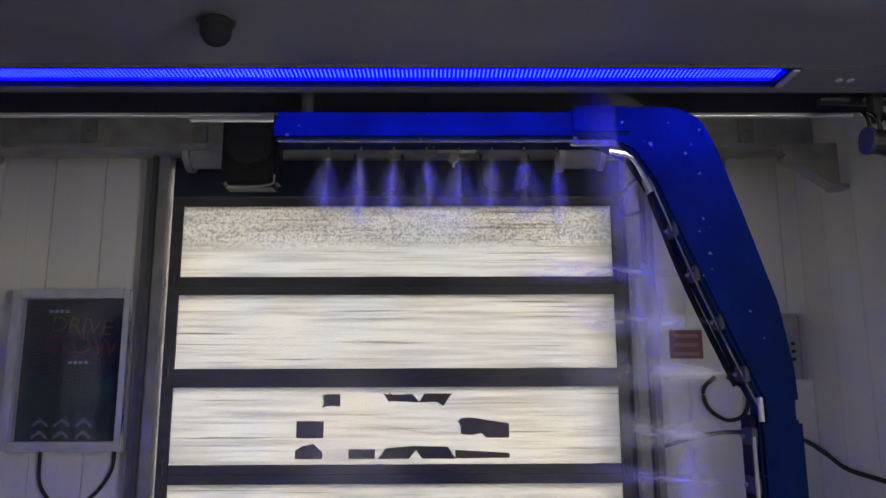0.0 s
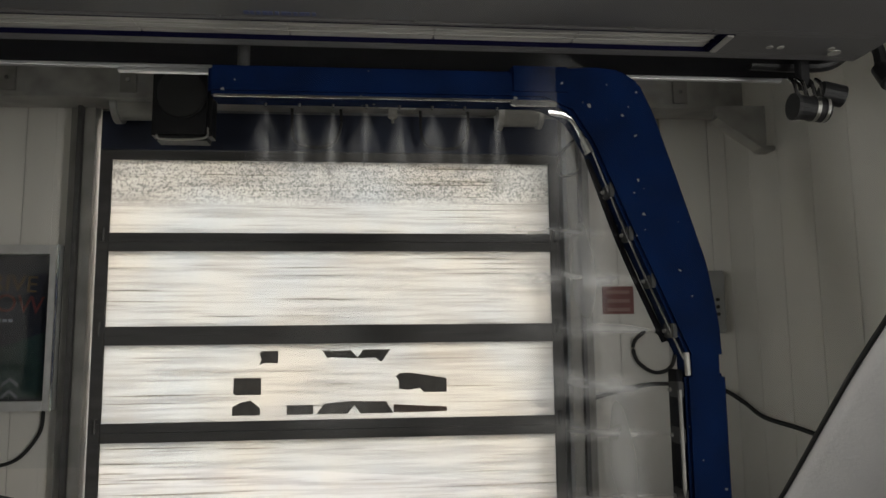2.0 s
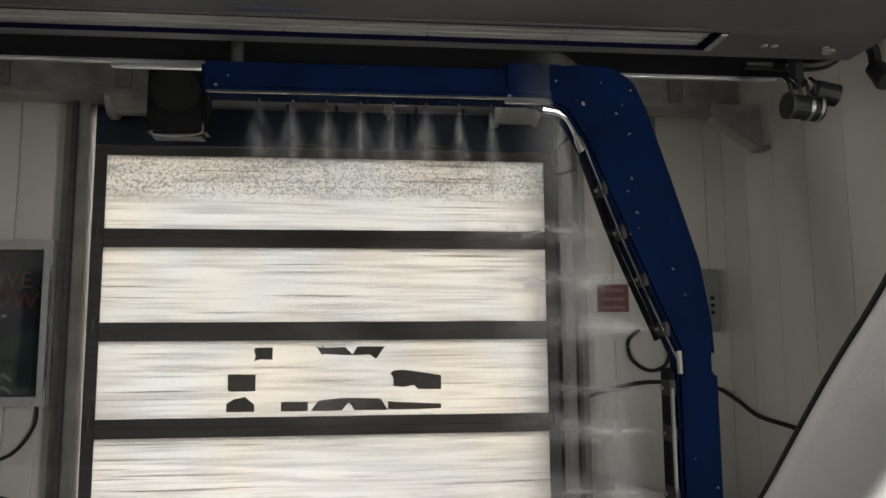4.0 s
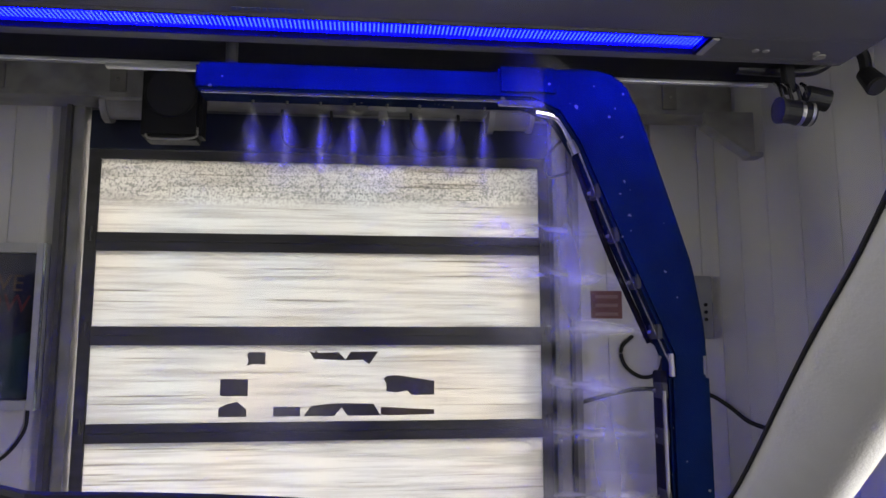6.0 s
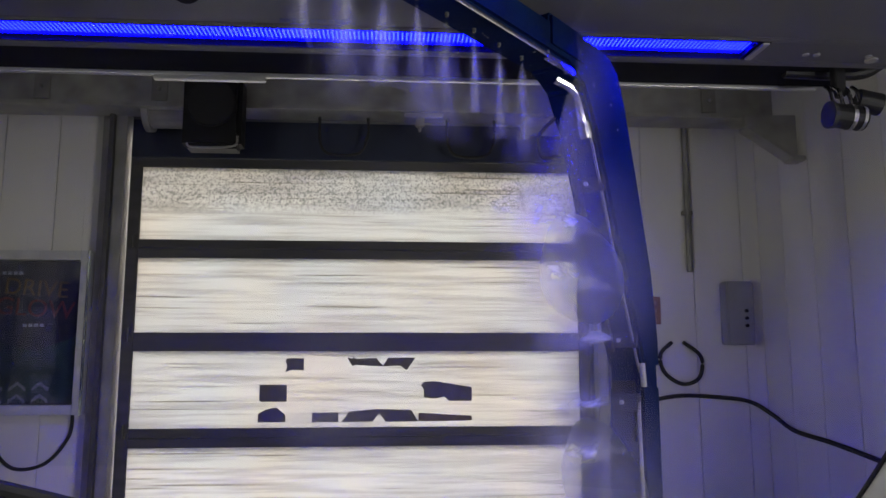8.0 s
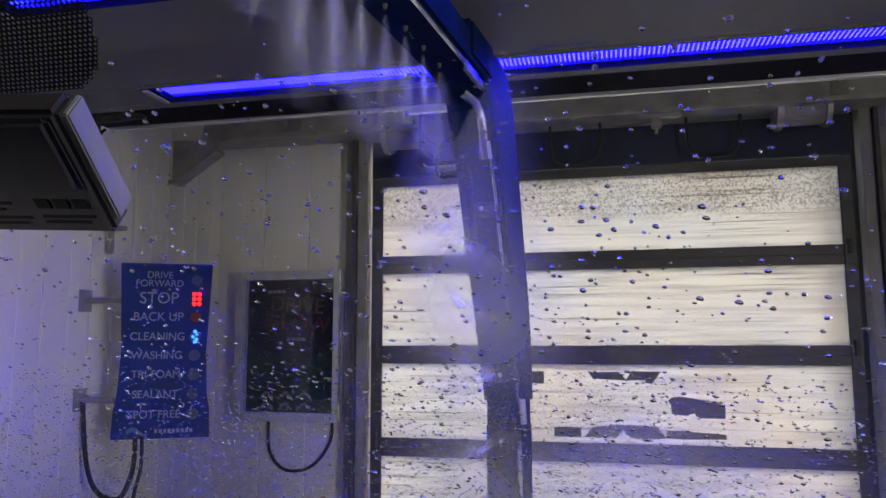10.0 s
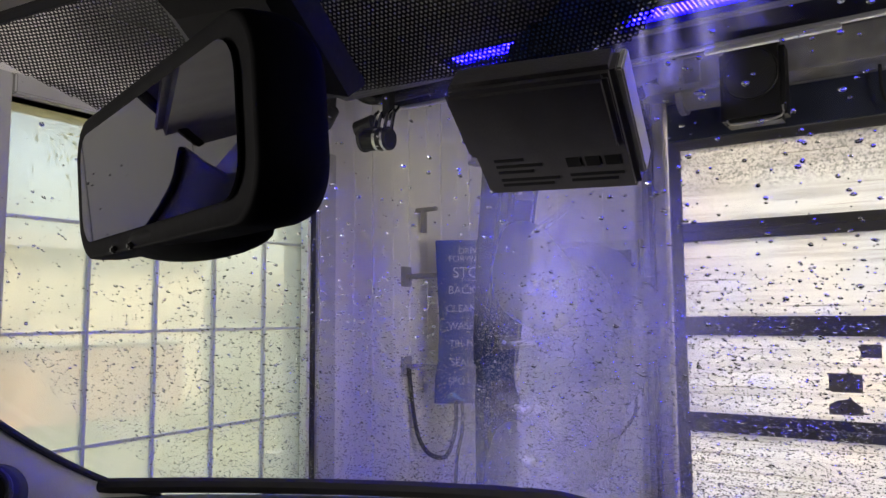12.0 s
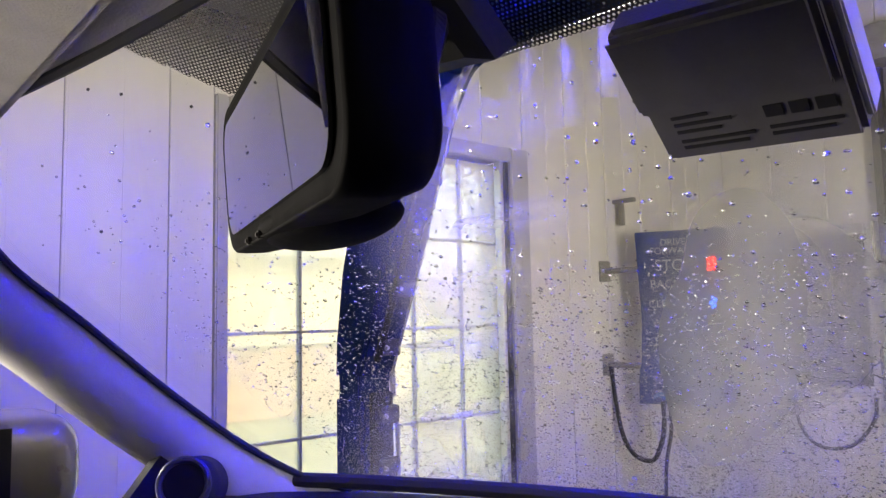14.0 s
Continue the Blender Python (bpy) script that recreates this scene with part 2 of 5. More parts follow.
def cloud_mat(name, dense, grain=1.6, least=0.0):
    """Drifting fine spray: soft puffs, thick in the middle and gone at the rim."""
    m = bpy.data.materials.new(name)
    m.use_nodes = True
    nt = m.node_tree
    nt.nodes.remove(nt.nodes["Principled BSDF"])
    tc = nt.nodes.new("ShaderNodeTexCoord")
    vm = nt.nodes.new("ShaderNodeVectorMath")
    vm.operation = "LENGTH"
    nt.links.new(tc.outputs["UV"], vm.inputs[0])
    fall = nt.nodes.new("ShaderNodeMapRange")
    fall.interpolation_type = "SMOOTHERSTEP"
    fall.inputs[1].default_value, fall.inputs[2].default_value = 0.0, 1.0
    fall.inputs[3].default_value, fall.inputs[4].default_value = dense, 0.0
    nt.links.new(vm.outputs["Value"], fall.inputs[0])
    n1 = nt.nodes.new("ShaderNodeTexNoise")
    n1.inputs["Scale"].default_value, n1.inputs["Detail"].default_value = grain, 1.5
    nt.links.new(tc.outputs["Object"], n1.inputs["Vector"])
    rg = nt.nodes.new("ShaderNodeMapRange")
    rg.inputs[1].default_value, rg.inputs[2].default_value = 0.3, 0.7
    rg.inputs[3].default_value = least
    nt.links.new(n1.outputs[0], rg.inputs[0])
    mul = nt.nodes.new("ShaderNodeMath")
    mul.operation = "MULTIPLY"
    nt.links.new(fall.outputs[0], mul.inputs[0])
    nt.links.new(rg.outputs[0], mul.inputs[1])
    t = nt.nodes.new("ShaderNodeBsdfTransparent")
    d = nt.nodes.new("ShaderNodeBsdfDiffuse")
    d.inputs[0].default_value = (0.9, 0.9, 0.9, 1)
    l = nt.nodes.new("ShaderNodeBsdfTranslucent")
    l.inputs[0].default_value = (0.9, 0.9, 0.9, 1)
    both = nt.nodes.new("ShaderNodeMixShader")
    nt.links.new(d.outputs[0], both.inputs[1])
    nt.links.new(l.outputs[0], both.inputs[2])
    mx = nt.nodes.new("ShaderNodeMixShader")
    nt.links.new(mul.outputs[0], mx.inputs[0])
    nt.links.new(t.outputs[0], mx.inputs[1])
    nt.links.new(both.outputs[0], mx.inputs[2])
    nt.links.new(mx.outputs[0], nt.nodes["Material Output"].inputs[0])
    return m


PVC = mat("white_pvc_panel", (0.72, 0.70, 0.65), 0.32, var=0.10, scale=2.5, bump=0.05, fine=30, stretch=(1, 1, 0.25))
BACKING = mat("wall_backing", (0.25, 0.25, 0.25), 0.8)
CONCRETE = mat("wet_concrete", (0.22, 0.21, 0.20), 0.35, var=0.3, scale=3, bump=0.3, fine=60)
DARKALU = mat("dark_bronze_aluminium", (0.085, 0.082, 0.080), 0.5, 0.3, var=0.3, scale=5, stretch=(0.3, 1, 3))
NAVY = mat("navy_door_panel", (0.013, 0.019, 0.042), 0.55, var=0.3, scale=4)
GALV = mat("galvanised_steel", (0.42, 0.41, 0.39), 0.5, 0.6, var=0.3, scale=7)
GREYMETAL = mat("grey_painted_metal", (0.30, 0.29, 0.27), 0.55, 0.2, var=0.3, scale=5)
ALU = mat("brushed_aluminium", (0.62, 0.62, 0.62), 0.34, 0.85, var=0.12, scale=6, stretch=(1, 1, 6))
BLACK = mat("black_plastic", (0.010, 0.010, 0.011), 0.5, var=0.25, scale=12, spec=0.3)
RUBBER = mat("black_rubber", (0.02, 0.02, 0.02), 0.75, var=0.25, scale=20)
# white bridge coat drawn dark grey: the underside's shade is in this colour
BRIDGESHADED = mat("shaded_white_coat", (0.090, 0.087, 0.088), 0.5, spec=0.3, var=0.2, scale=3, stretch=(0.5, 2, 2))
SLOT = mat("dark_slot", (0.01, 0.01, 0.01), 0.9)
LENS = mat("grey_strip_lens", (0.36, 0.345, 0.32), 0.35, var=0.4, scale=9, stretch=(0.6, 6, 6))
ARMBLUE = mat("blue_gelcoat", (0.0016, 0.008, 0.036), 0.85, var=0.5, scale=5, bump=0.1, spec=0.05, specks=0.14)
STAINLESS = mat("wet_stainless", (0.60, 0.60, 0.60), 0.18, 1.0, var=0.15, scale=20)
LED = led_glow("blue_diodes", (0.00004, 0.00004, 1.0), LEDPOWER, 0.0145, 0.030)
LED2 = led_glow("near_blue_diodes", (0.00004, 0.00004, 1.0), LEDPOWER * 0.45, 0.0145, 0.012)
SHEET = frosted("frosted_door_sheet")
BEADED = frosted("beaded_door_sheet", True)
WATER = water("water")


# ---- building helpers ----
def add_box(bm, x0, x1, y0, y1, z0, z1, bevel=0.0):
    r = bmesh.ops.create_cube(bm, size=1)
    vs = r["verts"]
    for v in vs:
        v.co = Vector(((x0 + x1) / 2 + v.co.x * (x1 - x0), (y0 + y1) / 2 + v.co.y * (y1 - y0), (z0 + z1) / 2 + v.co.z * (z1 - z0)))
    if bevel:
        es = {e for v in vs for e in v.link_edges}
        bmesh.ops.bevel(bm, geom=list(es), offset=bevel, segments=2, affect="EDGES")


def box(x0, x1, y0, y1, z0, z1, bevel=0.0):
    bm = bmesh.new()
    add_box(bm, x0, x1, y0, y1, z0, z1, bevel)
    return bm


def add_cyl(bm, a, b, r, r2=None, seg=16, caps=True):
    a, b = Vector(a), Vector(b)
    d = b - a
    m = Matrix.Translation((a + b) / 2) @ d.to_track_quat("Z", "Y").to_matrix().to_4x4()
    bmesh.ops.create_cone(bm, cap_ends=caps, segments=seg, radius1=r, radius2=r if r2 is None else r2, depth=d.length, matrix=m)


def cyl(a, b, r, r2=None, seg=16):
    bm = bmesh.new()
    add_cyl(bm, a, b, r, r2, seg)
    return bm


def add_prism(bm, outline, y0, y1):
    """An outline in x and z, from y0 to y1 thick."""
    f = [bm.verts.new((x, y0, z)) for x, z in outline]
    g = [bm.verts.new((x, y1, z)) for x, z in outline]
    n = len(outline)
    bm.faces.new(f)
    bm.faces.new(g[::-1])
    for i in range(n):
        bm.faces.new((f[i], g[i], g[(i + 1) % n], f[(i + 1) % n]))
    bmesh.ops.recalc_face_normals(bm, faces=bm.faces)


def prism(outline, y0, y1, bevel=0.0):
    bm = bmesh.new()
    add_prism(bm, outline, y0, y1)
    if bevel:
        bmesh.ops.bevel(bm, geom=bm.edges[:], offset=bevel, segments=2, affect="EDGES")
    return bm


def smooth_path(points, steps=8):
    """A Catmull-Rom line through the points."""
    p = [Vector(q) for q in points]
    p = [p[0] * 2 - p[1], *p, p[-1] * 2 - p[-2]]
    out = []
    for i in range(1, len(p) - 2):
        for k in range(steps):
            t = k / steps
            out.append(0.5 * (2 * p[i] + (p[i + 1] - p[i - 1]) * t + (2 * p[i - 1] - 5 * p[i] + 4 * p[i + 1] - p[i + 2]) * t * t
                              + (3 * p[i] - p[i - 1] - 3 * p[i + 1] + p[i + 2]) * t ** 3))
    return out + [p[-2]]


def tube(points, r, seg=10, steps=8, curve=True):
    bm = bmesh.new()
    pts = smooth_path(points, steps) if curve else [Vector(p) for p in points]
    rings = []
    for i, p in enumerate(pts):
        d = (pts[min(i + 1, len(pts) - 1)] - pts[max(i - 1, 0)]).normalized()
        q = d.to_track_quat("Z", "Y")
        rings.append([bm.verts.new(p + q @ Vector((r * math.cos(2 * math.pi * k / seg), r * math.sin(2 * math.pi * k / seg), 0))) for k in range(seg)])
    for a, b in zip(rings, rings[1:]):
        for k in range(seg):
            bm.faces.new((a[k], a[(k + 1) % seg], b[(k + 1) % seg], b[k]))
    bm.faces.new(rings[0][::-1])
    bm.faces.new(rings[-1])
    bmesh.ops.recalc_face_normals(bm, faces=bm.faces)
    return bm


def part(name, bm, material, parent=None, label="", smooth=False, m=None):
    me = bpy.data.meshes.new(name)
    if smooth:
        for f in bm.faces:
            f.smooth = True
    bm.to_mesh(me)
    bm.free()
    me.materials.append(material)
    ob = new(name, me)
    if parent:
        ob.parent = parent
    if m is not None:
        ob.matrix_basis = m
    if label:
        tagged(ob, label)
    return ob


def thing(name, label, category, group="", kind="", m=None):
    ob = new(name)
    ob.empty_display_size = 0.1
    if m is not None:
        ob.matrix_basis = m
    return tagged(ob, label, category, group, kind)


def shared(name, mesh, parent, m):
    ob = new(name, mesh)
    ob.parent = parent
    ob.matrix_basis = m
    return ob


def text(name, words, size, material, parent, m, depth=0.002, squeeze=1.0):
    c = bpy.data.curves.new(name, "FONT")
    c.body, c.size, c.extrude, c.align_x, c.align_y = words, size, depth, "CENTER", "CENTER"
    tmp = bpy.data.objects.new(name, c)
    scene.collection.objects.link(tmp)
    me = bpy.data.meshes.new_from_object(tmp.evaluated_get(bpy.context.evaluated_depsgraph_get()))
    bpy.data.objects.remove(tmp)
    for v in me.vertices:
        v.co.x *= squeeze
    me.materials.append(material)
    ob = new(name, me)
    ob.parent = parent
    ob.matrix_basis = m
    return ob


# ---- the bay ----
XL, XR, YB, YF, ZC = -3.06, 2.46, -6.0, 5.16, 3.35   # walls and ceiling
DX0, DX1, DZ = -1.86, 1.21, 2.70                      # doorway
WY0, WY1, WZ0, WZ1 = 1.44, 2.95, 0.46, 2.07           # window in the left wall

ground = part("ground", box(-400, 400, -400, 400, -0.4, -0.12), mat("lawn", (0.13, 0.14, 0.06), 0.9, var=0.5, scale=0.6, bump=0.6, fine=20))
tagged(ground, "dull yellow-green lawn outside the wash", "ground", kind="structure")
floor = part("floor", box(XL - 0.2, XR + 0.2, YB - 0.2, YF + 0.2, -0.12, 0.0), CONCRETE)
tagged(floor, "wet grey concrete wash bay floor", "floor", kind="structure")
apron = part("pavement", box(-6, 6, YF + 0.2, 30, -0.12, -0.02), mat("apron_concrete", (0.42, 0.41, 0.38), 0.85, var=0.2, scale=1.5))
tagged(apron, "pale concrete apron before the wash door", "pavement", kind="structure")
ceiling = part("ceiling", box(XL - 0.2, XR + 0.2, YB - 0.2, YF + 0.2, ZC, ZC + 0.15), mat("ceiling_panel", (0.20, 0.20, 0.195), 0.6, stretch=(3, 0.3, 1)))
tagged(ceiling, "grey panelled ceiling of the wash bay", "ceiling", kind="structure")


def wall(name, boxes, label):
    bm = bmesh.new()
    for b in boxes:
        add_box(bm, *b)
    return tagged(part(name, bm, BACKING), label, "wall", kind="structure")


front = wall("wall_north", [(XL - 0.2, DX0, YF, YF + 0.2, 0, ZC), (DX1, XR + 0.2, YF, YF + 0.2, 0, ZC), (DX0, DX1, YF, YF + 0.2, DZ, ZC)],
             "white panelled end wall round the bay door")
LY0, LY1 = -1.10, -0.174                              # added unseen window in the left wall
left = wall("wall_west", [(XL - 0.2, XL, YB, LY0, 0, ZC), (XL - 0.2, XL, LY0, LY1, 0, WZ0), (XL - 0.2, XL, LY0, LY1, WZ1, ZC), (XL - 0.2, XL, LY1, WY0, 0, ZC), (XL - 0.2, XL, WY1, YF, 0, ZC), (XL - 0.2, XL, WY0, WY1, 0, WZ0), (XL - 0.2, XL, WY0, WY1, WZ1, ZC)],
            "white plastic panelled side wall with a window")
RY0, RY1 = -0.95, 0.65                               # added unseen window in the right wall
right = wall("wall_east", [(XR, XR + 0.2, YB, RY0, 0, ZC), (XR, XR + 0.2, RY1, YF, 0, ZC), (XR, XR + 0.2, RY0, RY1, 0, WZ0), (XR, XR + 0.2, RY0, RY1, WZ1, ZC)], "white plastic panelled side wall of the bay")
back = wall("wall_south", [(XL - 0.2, DX0, YB - 0.2, YB, 0, ZC), (DX1, XR + 0.2, YB - 0.2, YB, 0, ZC), (DX0, DX1, YB - 0.2, YB, 2.44, ZC)], "plain closing wall round the entry door")
# unseen door, all sections solid to keep a bright patch from the mirror
entry = thing("door_2", "closed grey sectional entry door, unseen, solid to block light", "door", kind="structure")
for z0, z1, m in ((0, 1.2, GREYMETAL), (1.2, 1.72, GREYMETAL), (1.72, 2.44, GREYMETAL)):
    part("section", box(DX0, DX1, YB - 0.12, YB - 0.11, z0, z1), m, entry)

PW = 0.349
_meshes = {}


def panel(parent, w, h, m):
    key = (round(w, 3), round(h, 3))
    if key not in _meshes:
        bm = box(0.002, w - 0.002, 0, 0.009, 0.002, h - 0.002, 0.0015)
        if w > 0.3:
            add_box(bm, 0.012, w * 0.54 - 0.001, -0.0012, 0.0005, 0.004, h - 0.004)
            add_box(bm, w * 0.54 + 0.001, w - 0.012, -0.0012, 0.0005, 0.004, h - 0.004)
        me = bpy.data.meshes.new("panel")
        bm.to_mesh(me)
        bm.free()
        me.materials.append(PVC)
        _meshes[key] = me
    return shared("panel", _meshes[key], parent, m)


def wall_run(parent, a, b, spans, put):
    """Panels side by side from a to b; spans(u) gives the heights that each one fills."""
    u = a
    while u < b - 0.02:
        w = min(PW, b - u)
        for z0, z1 in spans(u, u + w):
            panel(parent, w, z1 - z0, put(u, z0))
        u += w


for u0, u1, gaps in ((YB, LY0, [(0, ZC)]), (LY0, LY1, [(0, WZ0), (WZ1, ZC)]), (LY1, WY0 - 0.05, [(0, ZC)])):
    wall_run(left, u0, u1, lambda a, b: gaps, lambda u, z: pose(XL, u, z, 0, 0, 90) @ pose(0, -0.009, 0))
wall_run(left, WY0 - 0.05, WY1 + 0.13, lambda a, b: [(0, WZ0 - 0.05), (WZ1 + 0.075, ZC)], lambda u, z: pose(XL, u, z, 0, 0, 90) @ pose(0, -0.009, 0))
wall_run(left, WY1 + 0.13, YF, lambda a, b: [(0, ZC)], lambda u, z: pose(XL, u, z, 0, 0, 90) @ pose(0, -0.009, 0))
for u0, u1, gaps in ((YB, RY0, [(0, ZC)]), (RY0, RY1, [(0, WZ0), (WZ1, ZC)]), (RY1, YF, [(0, ZC)])):
    wall_run(right, u0, u1, lambda a, b: gaps, lambda u, z: pose(XR + 0.009, u, z, 0, 0, 90) @ pose(0, 0.009, 0))
wall_run(front, XL + 0.01, DX0 - 0.06, lambda a, b: [(0, ZC)], lambda u, z: pose(u, YF - 0.009, z))
wall_run(front, DX1 + 0.06, XR - 0.01, lambda a, b: [(0, ZC)], lambda u, z: pose(u, YF - 0.009, z))

SCREW = mat("dark_screw_head", (0.05, 0.05, 0.05), 0.5, 0.5)
for y, z in ((0.944, 2.077), (1.051, 2.080), (0.996, 1.598), (0.60, 2.07), (0.645, 1.60), (1.30, 2.08)):
    part("screw", cyl((XL + 0.006, y, z), (XL + 0.016, y, z), 0.006, 0.005, 10), SCREW, left)

# ---- overhead door: four sections, each with a frosted sheet ----
door = thing("door_1", "closed sectional door with frosted sheets in dark frames", "door", kind="structure")
GX0, GX1 = -1.785, 1.135
for k in range(4):
    zt = 2.38 - 0.61 * k
    zb = zt - 0.49
    top = zt + 0.06
    bot = zt - 0.55
    bm = bmesh.new()
    for b in ((DX0 + 0.004, DX1 - 0.004, 5.10, 5.15, zt, top - 0.0008), (DX0 + 0.004, DX1 - 0.004, 5.10, 5.15, bot + 0.0008, zb),
              (DX0 + 0.004, GX0, 5.10, 5.15, zb, zt), (GX1, DX1 - 0.004, 5.10, 5.15, zb, zt)):
        add_box(bm, *b, 0.004)
    sec = part("section", bm, DARKALU, door)
    ob = part("pane", box(GX0 - 0.01, GX1 + 0.01, 5.118, 5.124, zb - 0.01, zt + 0.01), BEADED if k == 0 else SHEET, sec, "streaked translucent sheet")
    bm = bmesh.new()
    add_cyl(bm, (GX0 - 0.03, 5.085, bot), (GX0 - 0.03, 5.085, bot + 0.09), 0.012)
    add_box(bm, GX0 - 0.06, GX0, 5.09, 5.10, bot - 0.06, bot + 0.06)
    add_cyl(bm, (GX1 + 0.03, 5.085, bot), (GX1 + 0.03, 5.085, bot + 0.09), 0.012)
    add_box(bm, GX1, GX1 + 0.06, 5.09, 5.10, bot - 0.06, bot + 0.06)
    part("hinge", bm, DARKALU, sec)
    # unseen strip added outside each joint to stop daylight leaking through
    part("joint_light_stop", box(DX0 + 0.01, DX1 - 0.01, 5.151, 5.157, bot - 0.02, bot + 0.02), RUBBER, sec)
part("top_panel", box(DX0 + 0.004, DX1 - 0.004, 5.09, 5.14, 2.444, DZ, 0.004), NAVY, door, "solid navy top panel")

# remains of taped letters on the third sheet
PATCH = mat("grey_tape", (0.13, 0.12, 0.11), 0.7, var=0.2, scale=20)
S3 = 2.38 - 1.22


def sheet_patch(name, outline, material):
    """Outline in parts of the sheet: across from its left edge, down from its top edge, in metres."""
    part(name, prism([(GX0 + a - 0.045, S3 - b) for a, b in outline], 5.108, 5.112), material, third)


third = [o for o in door.children if o.name.startswith("section")][2]
sheet_patch("tape_patch", [(1.02, 0.06), (1.04, 0.045), (1.14, 0.045), (1.14, 0.125), (1.06, 0.12), (1.02, 0.135), (1.035, 0.10)], PATCH)
sheet_patch("tape_patch", [(0.86, 0.215), (1.035, 0.22), (1.035, 0.325), (0.875, 0.325), (0.86, 0.315)], PATCH)
sheet_patch("tape_patch", [(0.855, 0.40), (0.90, 0.375), (0.97, 0.36), (1.03, 0.41), (1.03, 0.455), (0.855, 0.455)], PATCH)
sheet_patch("tape_patch", [(1.20, 0.395), (1.37, 0.395), (1.37, 0.455), (1.20, 0.455)], PATCH)
sheet_patch("tape_patch", [(1.42, 0.04), (1.455, 0.05), (1.46, 0.035), (1.48, 0.05), (1.61, 0.045), (1.655, 0.095), (1.69, 0.042), (1.87, 0.042), (1.81, 0.125), (1.77, 0.095),
                           (1.66, 0.10), (1.47, 0.09), (1.46, 0.10)], PATCH)
sheet_patch("tape_patch", [(1.39, 0.455), (1.44, 0.39), (1.60, 0.375), (1.84, 0.38), (1.89, 0.455), (1.675, 0.455), (1.635, 0.40), (1.59, 0.455)], PATCH)
sheet_patch("tape_patch", [(1.905, 0.22), (1.93, 0.20), (1.99, 0.195), (2.24, 0.235), (2.24, 0.325), (2.09, 0.325), (2.06, 0.295), (1.99, 0.31), (1.925, 0.30), (1.925, 0.25)], PATCH)
sheet_patch("tape_patch", [(1.89, 0.40), (2.24, 0.42), (2.24, 0.45), (1.94, 0.455), (1.89, 0.45)], mat("brown_tape", (0.17, 0.13, 0.11), 0.7, var=0.3))

# ---- tracks and gear round the door ----
for name, x in (("door_track", DX0 - 0.05), ("door_track", DX1 + 0.07)):
    bm = bmesh.new()
    s = 1 if x > 0 else -1
    add_box(bm, x - 0.035, x + 0.035, 5.03, 5.148, 0, 2.85, 0.004)
    add_box(bm, x + s * 0.06, x + s * 0.125, 5.06, 5.148, 0, 2.75, 0.003)
    track = tagged(part(name, bm, GREYMETAL), "stained steel vertical door track on the jamb", "door track", "door tracks")
    part("angle", box(x + s * 0.035, x + s * 0.06, 4.99, 5.148, 0, 2.80, 0.002), DARKALU, track)
header = thing("header_beam", "pale galvanised beam across the bay above the door", "beam")
part("beam", box(XL + 0.01, XR - 0.01, 4.86, 5.02, 2.735, 2.93, 0.006), GALV, header)
part("lower_flange", box(XL + 0.01, XR - 0.01, 4.82, 5.06, 2.705, 2.733, 0.003), GALV, header)
for x in (-2.35, -1.62, 1.1, 2.0):
    part("bolt_plate", box(x - 0.05, x + 0.05, 4.845, 4.859, 2.75, 2.91, 0.003), GREYMETAL, header)
    part("bolt", cyl((x, 4.835, 2.83), (x, 4.845, 2.83), 0.014, seg=6), STAINLESS, header)


def half_drum(x):
    ob = thing("cable_drum", "dull metal cable drum under the header beam", "cable drum", "cable drums")
    part("cheek", cyl((x - 0.02, 5.0, 2.72), (x + 0.02, 5.0, 2.72), 0.13, seg=28), GALV, ob)
    part("drum", cyl((x + 0.02, 5.0, 2.72), (x + 0.26, 5.0, 2.72), 0.105, seg=28), GREYMETAL, ob)
    part("cheek", cyl((x + 0.26, 5.0, 2.72), (x + 0.29, 5.0, 2.72), 0.12, seg=28), GALV, ob)


half_drum(-1.72)
half_drum(0.78)
motor = thing("door_opener", "black door opener with a round cover", "door opener")
part("case", box(-1.42, -1.06, 4.66, 4.84, 2.40, 2.86, 0.03), BLACK, motor)
bm = bmesh.new()
add_cyl(bm, (-1.24, 4.64, 2.68), (-1.24, 4.66, 2.68), 0.15, seg=32)
part("round_cover", bm, RUBBER, motor)
part("rim", tube([(-1.24 + 0.15 * math.cos(a), 4.64, 2.68 + 0.15 * math.sin(a)) for a in [i * math.pi / 12 for i in range(25)]], 0.008, 6, 1, False), BLACK, motor)
part("edge_strip", tube([(-1.38, 4.65, 2.42), (-1.34, 4.65, 2.395), (-1.10, 4.65, 2.405), (-1.075, 4.65, 2.47)], 0.007, 6), GREYMETAL, motor)
for x in (-0.45, 0.40):
    ob = thing("cable_hoop", "black cable loop hanging under the door header", "cable", "cable hoops")
    part("cable", tube([(x - 0.16, 4.98, 2.72), (x - 0.15, 4.97, 2.52), (x - 0.08, 4.97, 2.45), (x + 0.10, 4.97, 2.46), (x + 0.16, 4.98, 2.58), (x + 0.16, 4.98, 2.72)], 0.010), RUBBER, ob)
spreader = thing("door_sensor", "small pale sensor on the door header", "sensor")
part("rail", box(-0.05, 0.20, 4.80, 4.83, 2.66, 2.69, 0.004), GALV, spreader)
part("eye", box(0.02, 0.08, 4.79, 4.84, 2.60, 2.66, 0.006), GREYMETAL, spreader)
part("stem", cyl((0.05, 4.82, 2.57), (0.05, 4.82, 2.60), 0.01), GREYMETAL, spreader)


